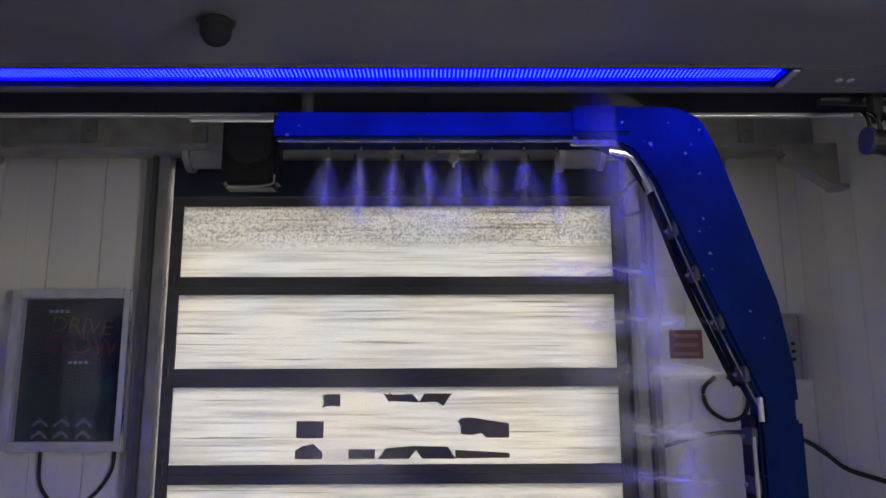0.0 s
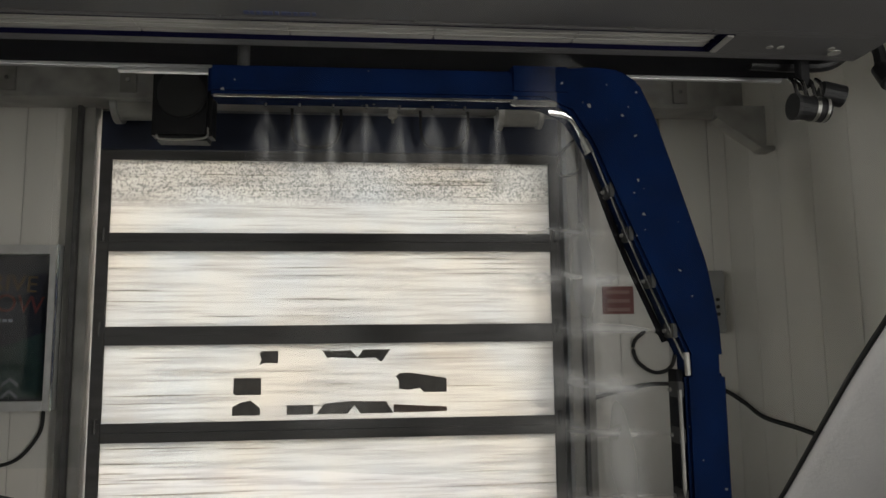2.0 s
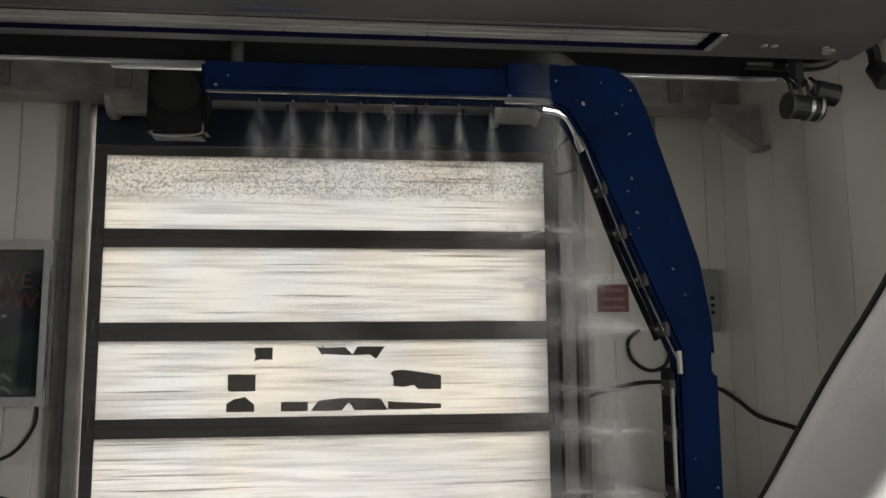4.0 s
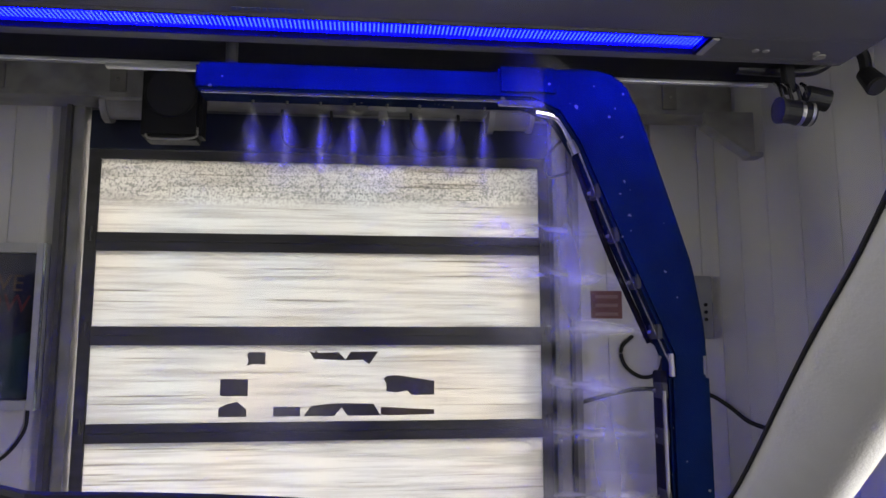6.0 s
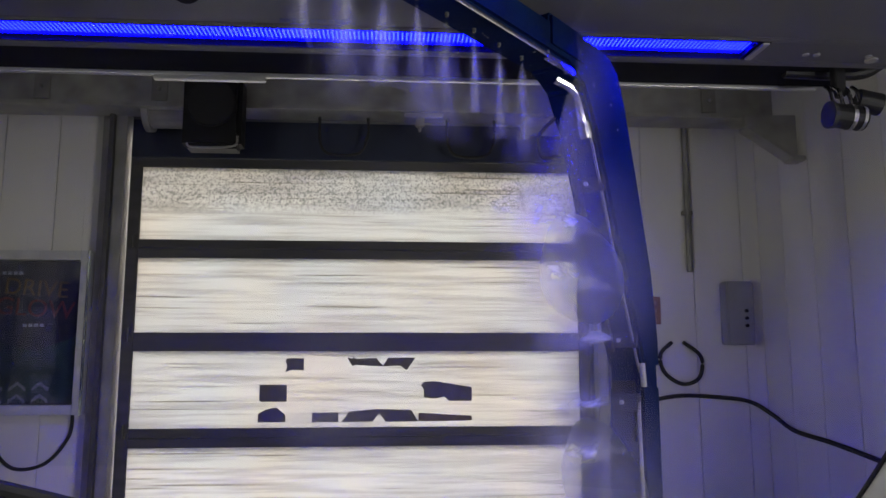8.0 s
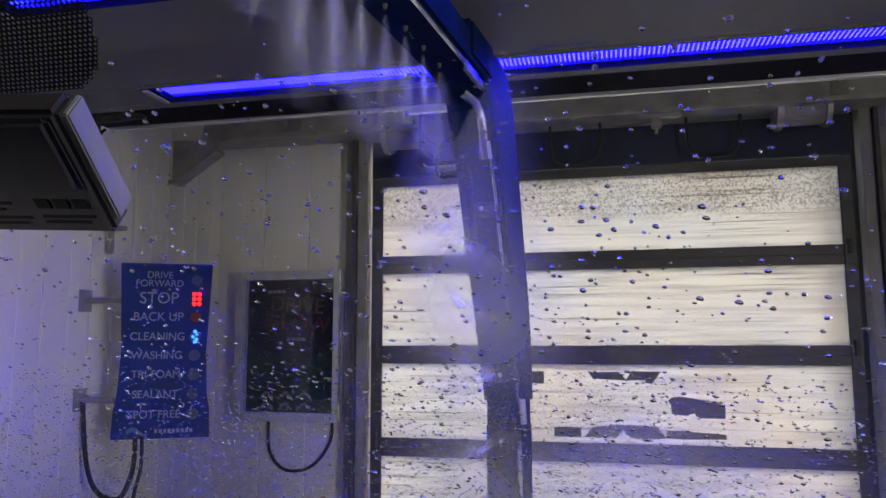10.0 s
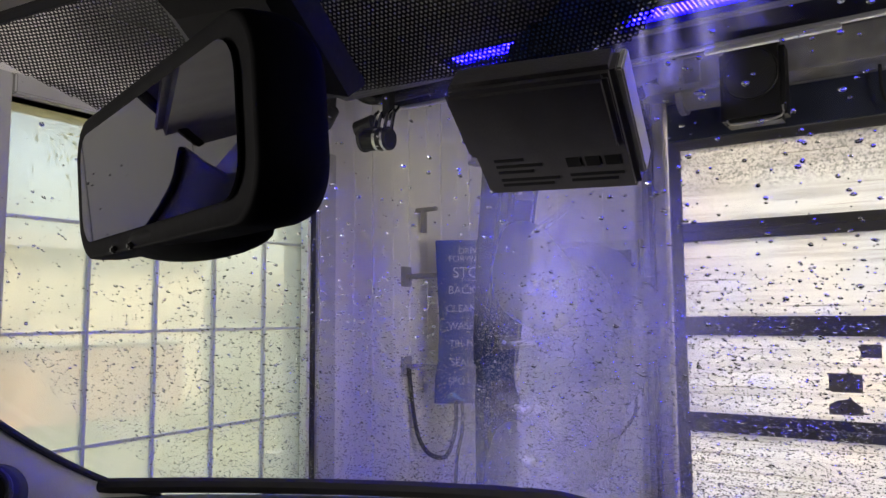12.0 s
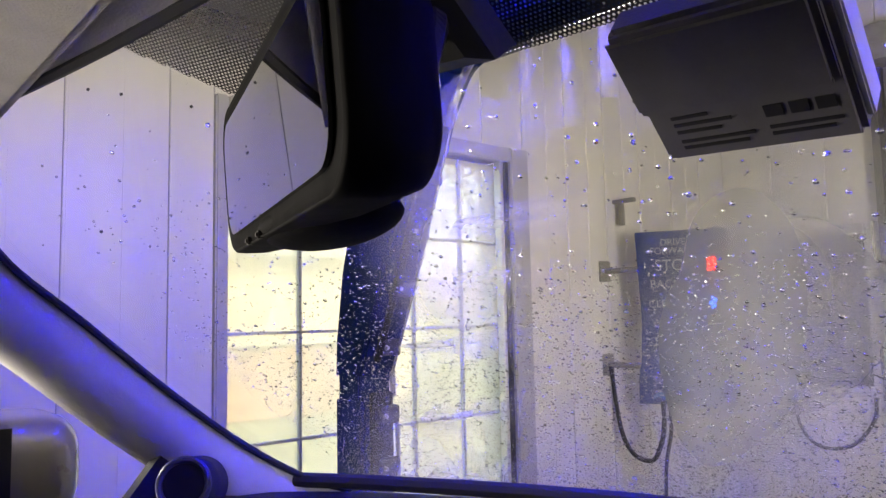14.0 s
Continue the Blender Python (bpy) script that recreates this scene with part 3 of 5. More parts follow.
def wall_bracket(x, s, dy, dz):
    ob = thing("wall_bracket", "pale triangular steel bracket under the header beam", "bracket", "wall brackets", m=pose(0, dy, dz))
    part("gusset", prism([(x, 2.69), (x, 2.60), (x + s * 0.28, 2.42), (x + s * 0.33, 2.45), (x + s * 0.33, 2.70)], 4.90, 4.935, 0.004), GALV, ob)
    part("flange", prism([(x - s * 0.01, 2.60), (x + s * 0.28, 2.41), (x + s * 0.29, 2.43), (x, 2.625)], 4.86, 4.975, 0.003), GALV, ob)
    part("foot", box(min(x + s * 0.27, x + s * 0.36), max(x + s * 0.27, x + s * 0.36), 4.86, 4.975, 2.40, 2.43, 0.004), GALV, ob)


wall_bracket(2.07, 1, -0.4, -0.07)
wall_bracket(-2.72, -1, -0.4, -0.07)

# ---- window in the side wall ----
win = thing("window_1", "aluminium framed grid window with wet panes", "window", kind="structure")
FRAMEPAINT = mat("pale_window_frame", (0.42, 0.41, 0.40), 0.5, var=0.12)
WFR = mat("grey_window_bar", (0.55, 0.57, 0.60), 0.5, 0.0, var=0.10)
PANE = wet_glass("window_pane")
for b in ((XL - 0.1, XL + 0.05, WY1, WY1 + 0.13, WZ0 - 0.05, WZ1 + 0.075), (XL - 0.1, XL + 0.03, WY0 - 0.05, WY0, WZ0 - 0.05, WZ1 + 0.075),
          (XL - 0.1, XL + 0.048, WY0, WY1, WZ1, WZ1 + 0.072), (XL - 0.1, XL + 0.06, WY0, WY1, WZ0 - 0.05, WZ0)):
    part("window_frame", box(*b, 0.006), FRAMEPAINT, win)
part("edge_seal", box(XL - 0.02, XL + 0.035, WY1 - 0.035, WY1 - 0.004, WZ0, WZ1, 0.004), RUBBER, win)
part("edge_trim", box(XL - 0.02, XL + 0.03, WY1 - 0.06, WY1 - 0.037, WZ0, WZ1, 0.004), ALU, win)
for k in range(1, 5):
    y = WY0 + 0.055 + k * 0.299
    part("muntin", box(XL - 0.085, XL - 0.06, y - 0.0065, y + 0.0065, WZ0, WZ1), WFR, win)
for z in (1.66, 1.24, 0.81):
    part("muntin", box(XL - 0.083, XL - 0.062, WY0, WY1, z - 0.0055, z + 0.0055), WFR, win)
ob = part("pane", box(XL - 0.08, XL - 0.074, WY0, WY1, WZ0, WZ1), PANE, win)
ob.visible_shadow = False



def fill_window(name, x, y0, y1, s, power):
    """An added grid window, unseen behind the seats; its lamp brightens the bay."""
    ob = thing(name, "added unseen grid window that brightens the bay", "window", kind="structure")
    for k in range(1, 6):
        y = y0 + k * (y1 - y0) / 6
        part("muntin", box(min(x + s * 0.10, x + s * 0.12), max(x + s * 0.10, x + s * 0.12), y - 0.008, y + 0.008, WZ0, WZ1), WFR, ob)
    glass = part("pane", box(min(x + s * 0.125, x + s * 0.131), max(x + s * 0.125, x + s * 0.131), y0, y1, WZ0, WZ1), PANE, ob)
    glass.visible_shadow = False
    # fill lamp added in the opening to brighten walls and pillars
    lamp = new("window_fill_lamp", bpy.data.lights.new("window_fill_lamp", "AREA"))
    lamp.data.shape, lamp.data.size, lamp.data.size_y, lamp.data.energy, lamp.data.color = "RECTANGLE", y1 - y0 - 0.04, WZ1 - WZ0 - 0.04, power, (1.0, 0.975, 0.93)
    lamp.matrix_world = look((x + s * 0.05, (y0 + y1) / 2, (WZ0 + WZ1) / 2), (x - s * 3, (y0 + y1) / 2, (WZ0 + WZ1) / 2))


fill_window("fill_window_2", XR, RY0, RY1, 1, FILL_EAST)
fill_window("fill_window_3", XL, LY0, LY1, -1, FILL_WEST)

# ---- outside, seen through the window ----
shop = thing("low_building", "low cream rendered building across the lawn", "building")
part("wall", box(-16.0, -11.0, 2.0, 8.6, -0.12, 2.3), mat("cream_render", (0.70, 0.62, 0.42), 0.85, var=0.35, scale=2.0, bump=0.4), shop)
part("roof", box(-16.2, -10.8, 1.8, 8.8, 2.3, 2.5), mat("pale_roof", (0.5, 0.48, 0.44), 0.8), shop)
part("awning", box(-11.0, -10.6, 4.6, 6.4, 0.42, 0.56, 0.01), mat("rusty_bench", (0.40, 0.22, 0.15), 0.7), shop)
low_wall = thing("low_wall", "low reddish brown brick wall across the lawn", "garden wall")
BRICK = mat("red_brown_brick", (0.42, 0.24, 0.15), 0.85, var=0.4, scale=3.0, bump=0.4)
part("wall", box(-10.5, -10.2, 3.9, 7.6, -0.12, 0.92, 0.02), BRICK, low_wall)
part("coping", box(-10.55, -10.15, 3.85, 7.65, 0.921, 0.99, 0.015), mat("pale_coping", (0.5, 0.47, 0.40), 0.85), low_wall)
LEAFMAT = mat("spring_leaves", (0.12, 0.15, 0.05), 0.8, var=0.5, scale=1.0)
BARK = mat("bark", (0.10, 0.08, 0.06), 0.9)


def tree(x, y, h, seed):
    rnd = random.Random(seed)
    ob = thing("tree", "bare-limbed tree with thin pale green leaves", "tree", "far trees")
    bm = bmesh.new()
    add_cyl(bm, (x, y, -0.12), (x, y, h * 0.45), 0.16, 0.1, 8)
    tips = []
    for k in range(12):
        a = rnd.uniform(0, 6.28)
        r = rnd.uniform(0.8, 1.9)
        tip = Vector((x + r * math.cos(a), y + r * math.sin(a), h * rnd.uniform(0.5, 0.95)))
        add_cyl(bm, (x, y, h * rnd.uniform(0.25, 0.45)), tip, 0.06, 0.015, 6)
        tips.append(tip)
    part("trunk", bm, BARK, ob)
    vs, fs = [], []
    for tip in tips:
        for k in range(110):
            c = tip + Vector((rnd.gauss(0, 0.5), rnd.gauss(0, 0.5), rnd.gauss(0, 0.4)))
            q = Euler([rnd.uniform(0, 6.28) for _ in range(3)]).to_quaternion()
            n = len(vs)
            for u, v in ((-1, 0), (0, -0.5), (1, 0), (0, 0.5)):
                vs.append(c + q @ Vector((u * 0.09, v * 0.09, 0)))
            fs.append((n, n + 1, n + 2, n + 3))
    me = bpy.data.meshes.new("crown")
    me.from_pydata(vs, [], fs)
    me.materials.append(LEAFMAT)
    cr = new("crown", me)
    cr.parent = ob
    tagged(cr, kind="stuff")


for i, (x, y, h) in enumerate(((-15, 10.5, 5.5), (-13, 13, 6), (-20, 5, 6.5), (-12, 0.2, 5))):
    tree(x, y, h, i)

# ---- wash bridge across the bay ----
BX0, BX1 = -2.41, 1.70
ridden = []


def carried_thing(*words):
    """A thing that travels with the bridge."""
    ob = thing(*words)
    ridden.append(ob)
    return ob


bridge = carried_thing("wash_bridge", "white coated wash bridge with slots and light strips below", "wash bridge")
bm = bmesh.new()
ZU = 2.19
for y0, y1 in ((1.62, 1.775), (1.865, 2.425), (2.437, 2.457), (2.609, 2.64)):
    add_box(bm, BX0, BX1, y0, y1, ZU, ZU + 0.05, 0.003)
add_box(bm, BX0, -1.86, 1.775, 1.865, ZU, ZU + 0.05)
add_box(bm, 1.15, BX1, 1.775, 1.865, ZU, ZU + 0.05)
add_box(bm, BX0, -1.86, 2.457, 2.609, ZU, ZU + 0.05)
add_box(bm, 1.15, BX1, 2.457, 2.609, ZU, ZU + 0.05)
add_box(bm, BX0, -1.83, 2.425, 2.437, ZU, ZU + 0.05)
add_box(bm, 1.06, BX1, 2.425, 2.437, ZU, ZU + 0.05)
for x in (-1.35, -0.56, 0.06, 0.78):
    add_box(bm, x - 0.006, x + 0.006, 2.425, 2.437, ZU, ZU + 0.05)
part("underside", bm, BRIDGESHADED, bridge)
bm = bmesh.new()
add_box(bm, BX0, BX1, 1.60, 2.66, ZU + 0.13, 2.62, 0.01)
add_box(bm, BX0, BX1, 1.60, 1.62, ZU, ZU + 0.13)
add_box(bm, BX0, BX1, 2.64, 2.66, ZU, ZU + 0.13)
add_box(bm, BX0 - 0.01, BX0, 1.60, 2.66, ZU, 2.62)
add_box(bm, BX1, BX1 + 0.01, 1.60, 2.66, ZU, 2.62)
part("body", bm, BRIDGESHADED, bridge)
part("slot_backing", box(-1.84, 1.07, 2.42, 2.442, ZU + 0.052, ZU + 0.06), SLOT, bridge)
# dark channel colour tinted blue to deepen the glow round the diodes
CHANNELGLOW = mat("glow_tinted_channel", (0.003, 0.003, 0.014), 0.9, spec=0.03)
for y, w in ((1.82, 0.045), (2.533, 0.076)):
    bm = bmesh.new()
    add_box(bm, -1.86, 1.15, y - w, y - w + 0.004, ZU, ZU + 0.12)
    add_box(bm, -1.86, 1.15, y + w - 0.004, y + w, ZU, ZU + 0.12)
    add_box(bm, -1.86, 1.15, y - w, y + w, ZU + 0.12, ZU + 0.126)
    add_box(bm, -1.86, -1.819, y - w + 0.004, y + w - 0.004, ZU, ZU + 0.12)
    add_box(bm, 1.109, 1.15, y - w + 0.004, y + w - 0.004, ZU, ZU + 0.12)
    part("strip_channel", bm, CHANNELGLOW, bridge, "dark light channel, blue glow put into its colour")
    for x in (-1.845, 1.135):
        part("end_bracket", box(x - 0.012, x + 0.012, y - w + 0.007, y + w - 0.007, ZU - 0.006, ZU + 0.004, 0.002), GREYMETAL, bridge)
for x in (1.32, 1.36, 1.55, -2.2):
    part("rivet", cyl((x, 2.55, ZU - 0.004), (x, 2.55, ZU), 0.012, seg=12), GREYMETAL, bridge)
part("grommet", cyl((1.58, 2.58, ZU - 0.006), (1.58, 2.58, ZU), 0.022, seg=16), GREYMETAL, bridge)
LETTER = mat("faded_blue_print", (0.05, 0.06, 0.14), 0.6)
for i in range(12):
    w = 0.012 if i % 3 else 0.016
    part("print_bar", box(-0.475 + i * 0.019, -0.475 + i * 0.019 + w, 2.385, 2.405, ZU - 0.003, ZU - 0.0005), LETTER, bridge)
rail = carried_thing("bridge_rail", "black rail along the far edge of the wash bridge", "rail")
MATTBLACK = mat("matt_black_rail", (0.012, 0.012, 0.014), 0.95, spec=0.04)
part("rail", box(BX0 + 0.02, BX1 - 0.02, 2.70, 2.98, 2.235, 2.36, 0.006), MATTBLACK, rail)
part("hanger", box(BX0 + 0.1, BX1 - 0.1, 2.655, 2.70, 2.30, 2.35), BLACK, rail)
part("drip_edge", box(BX0 + 0.02, BX1 - 0.08, 2.985, 3.01, 2.225, 2.242, 0.003), ALU, rail)
part("cover_strip", box(-1.05, -0.62, 2.985, 3.014, 2.208, 2.223, 0.003), ALU, rail)
ball = carried_thing("dome_sensor", "black dome sensor under the wash bridge", "sensor")
bm = bmesh.new()
add_cyl(bm, (-0.69, 2.13, ZU - 0.03), (-0.69, 2.13, ZU), 0.045, seg=24)
bmesh.ops.create_uvsphere(bm, u_segments=24, v_segments=14, radius=0.045, matrix=Matrix.Translation((-0.69, 2.13, ZU - 0.035)))
part("dome", bm, MATTBLACK, ball, smooth=True)
part("collar", cyl((-0.69, 2.13, ZU - 0.008), (-0.69, 2.13, ZU), 0.055, seg=24), RUBBER, ball)


def led_bar(y, diodes, half):
    """A bar turned in place of flashing: diodes on one face, plain lens opposite."""
    ob = thing("light_bar", "long light bar of blue diodes under the bridge", "light bar", "light bars", m=pose(-0.355, y, ZU + 0.028))
    part("diode_face", box(-1.455, 1.455, -half * 0.8, half * 0.8, -0.012, -0.008), diodes, ob, "blue diode strip")
    part("bar_body", box(-1.46, 1.46, -half + 0.001, half - 0.001, -0.007, 0.006, 0.003), GREYMETAL, ob)
    for k in range(6):
        part("lens", box(-1.46 + k * 0.4867, -1.463 + (k + 1) * 0.4867, -half, half, 0.007, 0.012, 0.002), LENS, ob, "dirty grey lens face for the unlit strip")
    for v in (-0.4, 0.1, 0.55):
        part("lens_rib", box(-1.46, 1.46, half * v - 0.002, half * v + 0.002, 0.0125, 0.0145), GREYMETAL, ob)
    return ob


bars = [led_bar(2.533, LED, 0.0718), led_bar(1.82, LED2, 0.0408)]


def nozzle_cluster(x, y, z, s):
    ob = carried_thing("nozzle_cluster", "cluster of black foam nozzles hanging from the bridge end", "nozzle", "nozzle clusters")
    part("stem", box(x - 0.02, x + 0.02, y - 0.02, y + 0.02, z + 0.06, 2.245, 0.004), BLACK, ob)
    for i in range(4):
        dx = (i - 1.5) * 0.035
        part("hook", tube([(x + dx, y, z + 0.10), (x + dx, y - 0.03, z + 0.07), (x + dx, y - 0.05, z)], 0.008, 8), STAINLESS, ob)
    part("barrel", cyl((x - 0.07, y - 0.06, z - 0.03), (x + 0.05, y - 0.05, z - 0.04), 0.045, seg=20), BLACK, ob)
    part("cap", cyl((x - 0.085, y - 0.06, z - 0.03), (x - 0.07, y - 0.06, z - 0.03), 0.050, seg=20), RUBBER, ob)
    part("ring", cyl((x - 0.01, y - 0.055, z - 0.035), (x + 0.005, y - 0.055, z - 0.036), 0.049, seg=20), STAINLESS, ob)
    part("ring", cyl((x + 0.03, y - 0.055, z - 0.037), (x + 0.042, y - 0.055, z - 0.038), 0.049, seg=20), STAINLESS, ob)
    part("side_barrel", cyl((x + s * 0.05, y - 0.03, z + 0.04), (x + s * 0.13, y - 0.04, z + 0.02), 0.042, seg=20), BLACK, ob)


nozzle_cluster(1.56, 2.75, 2.05, 1)
nozzle_cluster(-2.27, 2.75, 2.05, -1)


def outrigger(x, s):
    ob = carried_thing("outrigger_head", "black sprayer head on a bent outrigger pipe", "sprayer", "outrigger heads")
    part("pipe", tube([(x - s * 0.2, 2.84, 2.24), (x, 2.84, 2.235), (x + s * 0.12, 2.82, 2.24), (x + s * 0.2, 2.80, 2.29), (x + s * 0.26, 2.78, 2.32), (x + s * 0.30, 2.78, 2.29), (x + s * 0.31, 2.78, 2.22)], 0.024), BLACK, ob)
    part("head", cyl((x + s * 0.31, 2.79, 2.22), (x + s * 0.32, 2.74, 2.15), 0.035, 0.045, 18), BLACK, ob)
    part("face", cyl((x + s * 0.32, 2.742, 2.152), (x + s * 0.322, 2.735, 2.143), 0.040, 0.040, 18), RUBBER, ob)


outrigger(1.60, 1)
outrigger(-2.31, -1)

# ---- the L-shaped spray arm ----
# Its own space: x = 0 at the inner end of the boom, the leg near x = 1.66; y = 0 the middle plane.
arm = thing("spray_arm", "blue L-shaped spray arm with nozzles along its edge", "wash arm", m=pose(-0.56, 2.78, 0))
HT = 0.07


def arm_outline():
    inner = [(-0.09, 2.035), (0.95, 2.035), (1.10, 2.035), (1.20, 1.99), (1.27, 1.88), (1.42, 1.52), (1.57, 1.17), (1.60, 1.10)]
    outer = [(1.725, 1.10), (1.72, 1.22), (1.685, 1.44), (1.59, 1.75), (1.51, 2.00), (1.46, 2.11), (1.39, 2.155), (1.29, 2.165), (1.10, 2.15), (0.95, 2.14), (-0.09, 2.14)]
    return inner + outer


part("boom", prism(arm_outline(), -HT, HT, 0.012), ARMBLUE, arm)
part("boom_sleeve", box(0.98, 1.20, -HT - 0.008, HT + 0.008, 2.052, 2.16, 0.01), ARMBLUE, arm)
part("leg_neck", box(1.605, 1.712, -0.062, 0.062, 1.03, 1.115, 0.004), ARMBLUE, arm)
part("leg", box(1.585, 1.735, -0.062, 0.062, 0.16, 1.045, 0.012), ARMBLUE, arm, "lower blue leg of the arm")
part("leg_edge", box(1.560, 1.584, -0.04, 0.04, 0.18, 1.06, 0.004), MATTBLACK, arm)
part("boom_edge", box(-0.07, 1.00, -0.066, -0.056, 2.026, 2.0345, 0.002), STAINLESS, arm)
part("elbow_cover", box(0.98, 1.15, -0.068, -0.050, 2.012, 2.0335, 0.004), STAINLESS, arm)
part("elbow_pipe", tube([(1.14, 0, 2.015), (1.21, -0.03, 1.985), (1.255, -0.03, 1.91), (1.275, -0.02, 1.865)], 0.016), STAINLESS, arm)
part("elbow_joint", tube([(1.262, -0.03, 1.90), (1.283, -0.03, 1.85)], 0.024, 12, 1, False), STAINLESS, arm)
part("edge_pipe", tube([(1.275, -0.045, 1.87), (1.41, -0.05, 1.51), (1.555, -0.05, 1.17), (1.592, -0.05, 1.09)], 0.005, 8), STAINLESS, arm)
part("edge_pipe", tube([(1.285, 0.03, 1.84), (1.40, 0.03, 1.51), (1.55, 0.03, 1.16)], 0.012, 8), MATTBLACK, arm)
part("leg_pipe", tube([(1.592, -0.06, 1.12), (1.592, -0.065, 1.04)], 0.010, 10, 1, False), GREYMETAL, arm)
part("leg_pipe", tube([(1.563, -0.055, 0.99), (1.563, -0.06, 0.6), (1.563, -0.055, 0.2)], 0.007, 8), GREYMETAL, arm)
part("trunnion", cyl((0.02, 0, 2.13), (0.02, 0, 2.24), 0.022, seg=20), RUBBER, arm)
part("hose_loop", tube([(1.25, 0.06, 1.93), (1.19, 0.09, 1.86), (1.20, 0.09, 1.79), (1.27, 0.06, 1.80)], 0.006, 6), RUBBER, arm)
SPRAY = mist("fine_spray", 0.46, 0.32, 0.14)
SIDESPRAY = mist("side_spray", 1.15, 0.60, 0.13)
sprays = []


def fan(name, length, half, material, parent, m, sheets=2):
    """A flat-fan jet: thin sheets of spray that open out from the nozzle."""
    bm = bmesh.new()
    for i in range(sheets):
        a = math.pi * i / sheets
        for k in range(6):
            z0, z1 = -length * k / 6, -length * (k + 1) / 6
            w0, w1 = half * k / 6 + 0.012, half * (k + 1) / 6 + 0.012
            c, s = math.cos(a), math.sin(a) * 0.55
            q = [bm.verts.new((x * c, x * s, z)) for x, z in ((-w0, z0), (w0, z0), (w1, z1), (-w1, z1))]
            bm.faces.new(q)
    ob = part(name, bm, material, parent, m=m)
    return ob


for i, x in enumerate((0.10, 0.22, 0.34, 0.46, 0.58, 0.70, 0.82, 0.94)):
    part("nozzle", cyl((x, 0, 2.024), (x, 0, 2.012), 0.006, 0.004, 10), RUBBER, arm)
    big = (0.6, 1.0, 0.7, 0.9, 1.05, 0.6, 0.75, 1.0)[i]
    sprays.append((fan("spray_fan", 0.31 * big + 0.02, 0.15 * big + 0.01, SPRAY, arm, pose(x, 0, 2.0, 0, 0, 13 * i)), (x, 0, 2.0), 0))
for i, (x, z) in enumerate(((1.335, 1.71), (1.40, 1.55), (1.475, 1.38), (1.545, 1.20), (1.555, 0.99), (1.555, 0.83), (1.555, 0.62), (1.555, 0.42))):
    part("nozzle", cyl((x + 0.012, 0, z), (x - 0.012, 0, z - 0.003), 0.010, 0.006, 10), GREYMETAL, arm)
    part("nozzle_clip", box(x - 0.002, x + 0.022, -0.06, 0.02, z - 0.028, z + 0.028, 0.004), RUBBER, arm)
    if i:
        sprays.append((fan("spray_fan", 0.60, 0.15, SIDESPRAY, arm, pose(x - 0.01, 0, z, 0, 92, 0), 1), (x - 0.01, 0, z), 92))


def puffs(name, label, material, count, seed, spread, size, m, parent=None, swing=45):
    """A bank of soft puffs of fine spray, scattered about an origin."""
    rnd = random.Random(seed)
    bm = bmesh.new()
    uv = bm.loops.layers.uv.new("puff")
    for i in range(count):
        c = Vector([rnd.gauss(0, s) if i else 0 for s in spread])
        q = Euler((radians(90 + rnd.uniform(-25, 25) * swing / 45), rnd.uniform(0, 6.28), radians(rnd.uniform(-swing, swing)))).to_quaternion()
        r = size * rnd.uniform(0.6, 1.3)
        f = bm.faces.new([bm.verts.new(c + q @ Vector((a * r, b * r * 0.8, 0))) for a, b in ((-1, -1), (1, -1), (1, 1), (-1, 1))])
        for lp_, ab in zip(f.loops, ((-1, -1), (1, -1), (1, 1), (-1, 1))):
            lp_[uv].uv = ab
    ob = part(name, bm, material, parent, m=m)
    return tagged(ob, label, "" if parent else "mist", kind="stuff")


VEIL = cloud_mat("thin_mist", 0.20)
THICK = cloud_mat("dense_mist", 0.30)
HEAVY = cloud_mat("thickest_mist", 0.50, 0.8, 0.6)
# spray that hangs about the boom and in front of the leg, and moves with the arm
LEGVEIL = cloud_mat("leg_spray", 0.48, 1.5, 0.5)
puffs("boom_mist", "fine spray about the boom", THICK, 1, 5, (0, 0, 0), 0.50, pose(1.25, 0.05, 1.98, 0, 0, 50), arm, 0)
for x, z in ((1.24, 1.45), (1.36, 0.80)):
    puffs("leg_mist", "fine spray before the leg", LEGVEIL, 1, 6, (0, 0, 0), 0.62, pose(x, 0, z, 0, 0, 90), arm, 0)
bank = puffs("mist_bank", "thin grey mist drifting before the bay door", VEIL, 1, 7, (0.7, 0.25, 0.3), 1.0, pose(-0.3, 4.3, 1.0))
bank2 = puffs("mist_bank", "pale mist drifting beside the lit sign", HEAVY, 2, 8, (0.25, 0.15, 0.12), 1.35, pose(0.2, 4.2, 0.9))
bank3 = puffs("mist_bank", "pale mist drifting along the side wall window", HEAVY, 1, 9, (0.2, 0.2, 0.2), 1.2, pose(-1.2, 4.4, 0.6))

# ---- lit instruction sign by the side wall ----
SIGNBLUE = mat("blue_sign_sheet", (0.010, 0.035, 0.16), 0.35, var=0.25, scale=4)
SIGNWHITE = mat("faded_white_lettering", (0.36, 0.39, 0.46), 0.5, var=0.1)
DIM = mat("unlit_lens", (0.10, 0.12, 0.16), 0.3)
DIMRED = mat("unlit_red_lens", (0.25, 0.05, 0.03), 0.3)
REDLED = glow("red_diode", (1.0, 0.008, 0.006), 3.0)
BLUELED = glow("blue_lamp_diode", (0.01, 0.10, 1.0), 3.0)
SX, SY = -2.60, 3.81
sign = thing("wash_sign", "blue plastic instruction sign with lit stop and cleaning lamps", "sign", m=pose(SX, SY, 1.265, 0, 0, 27))
bm = bmesh.new()
edge = []
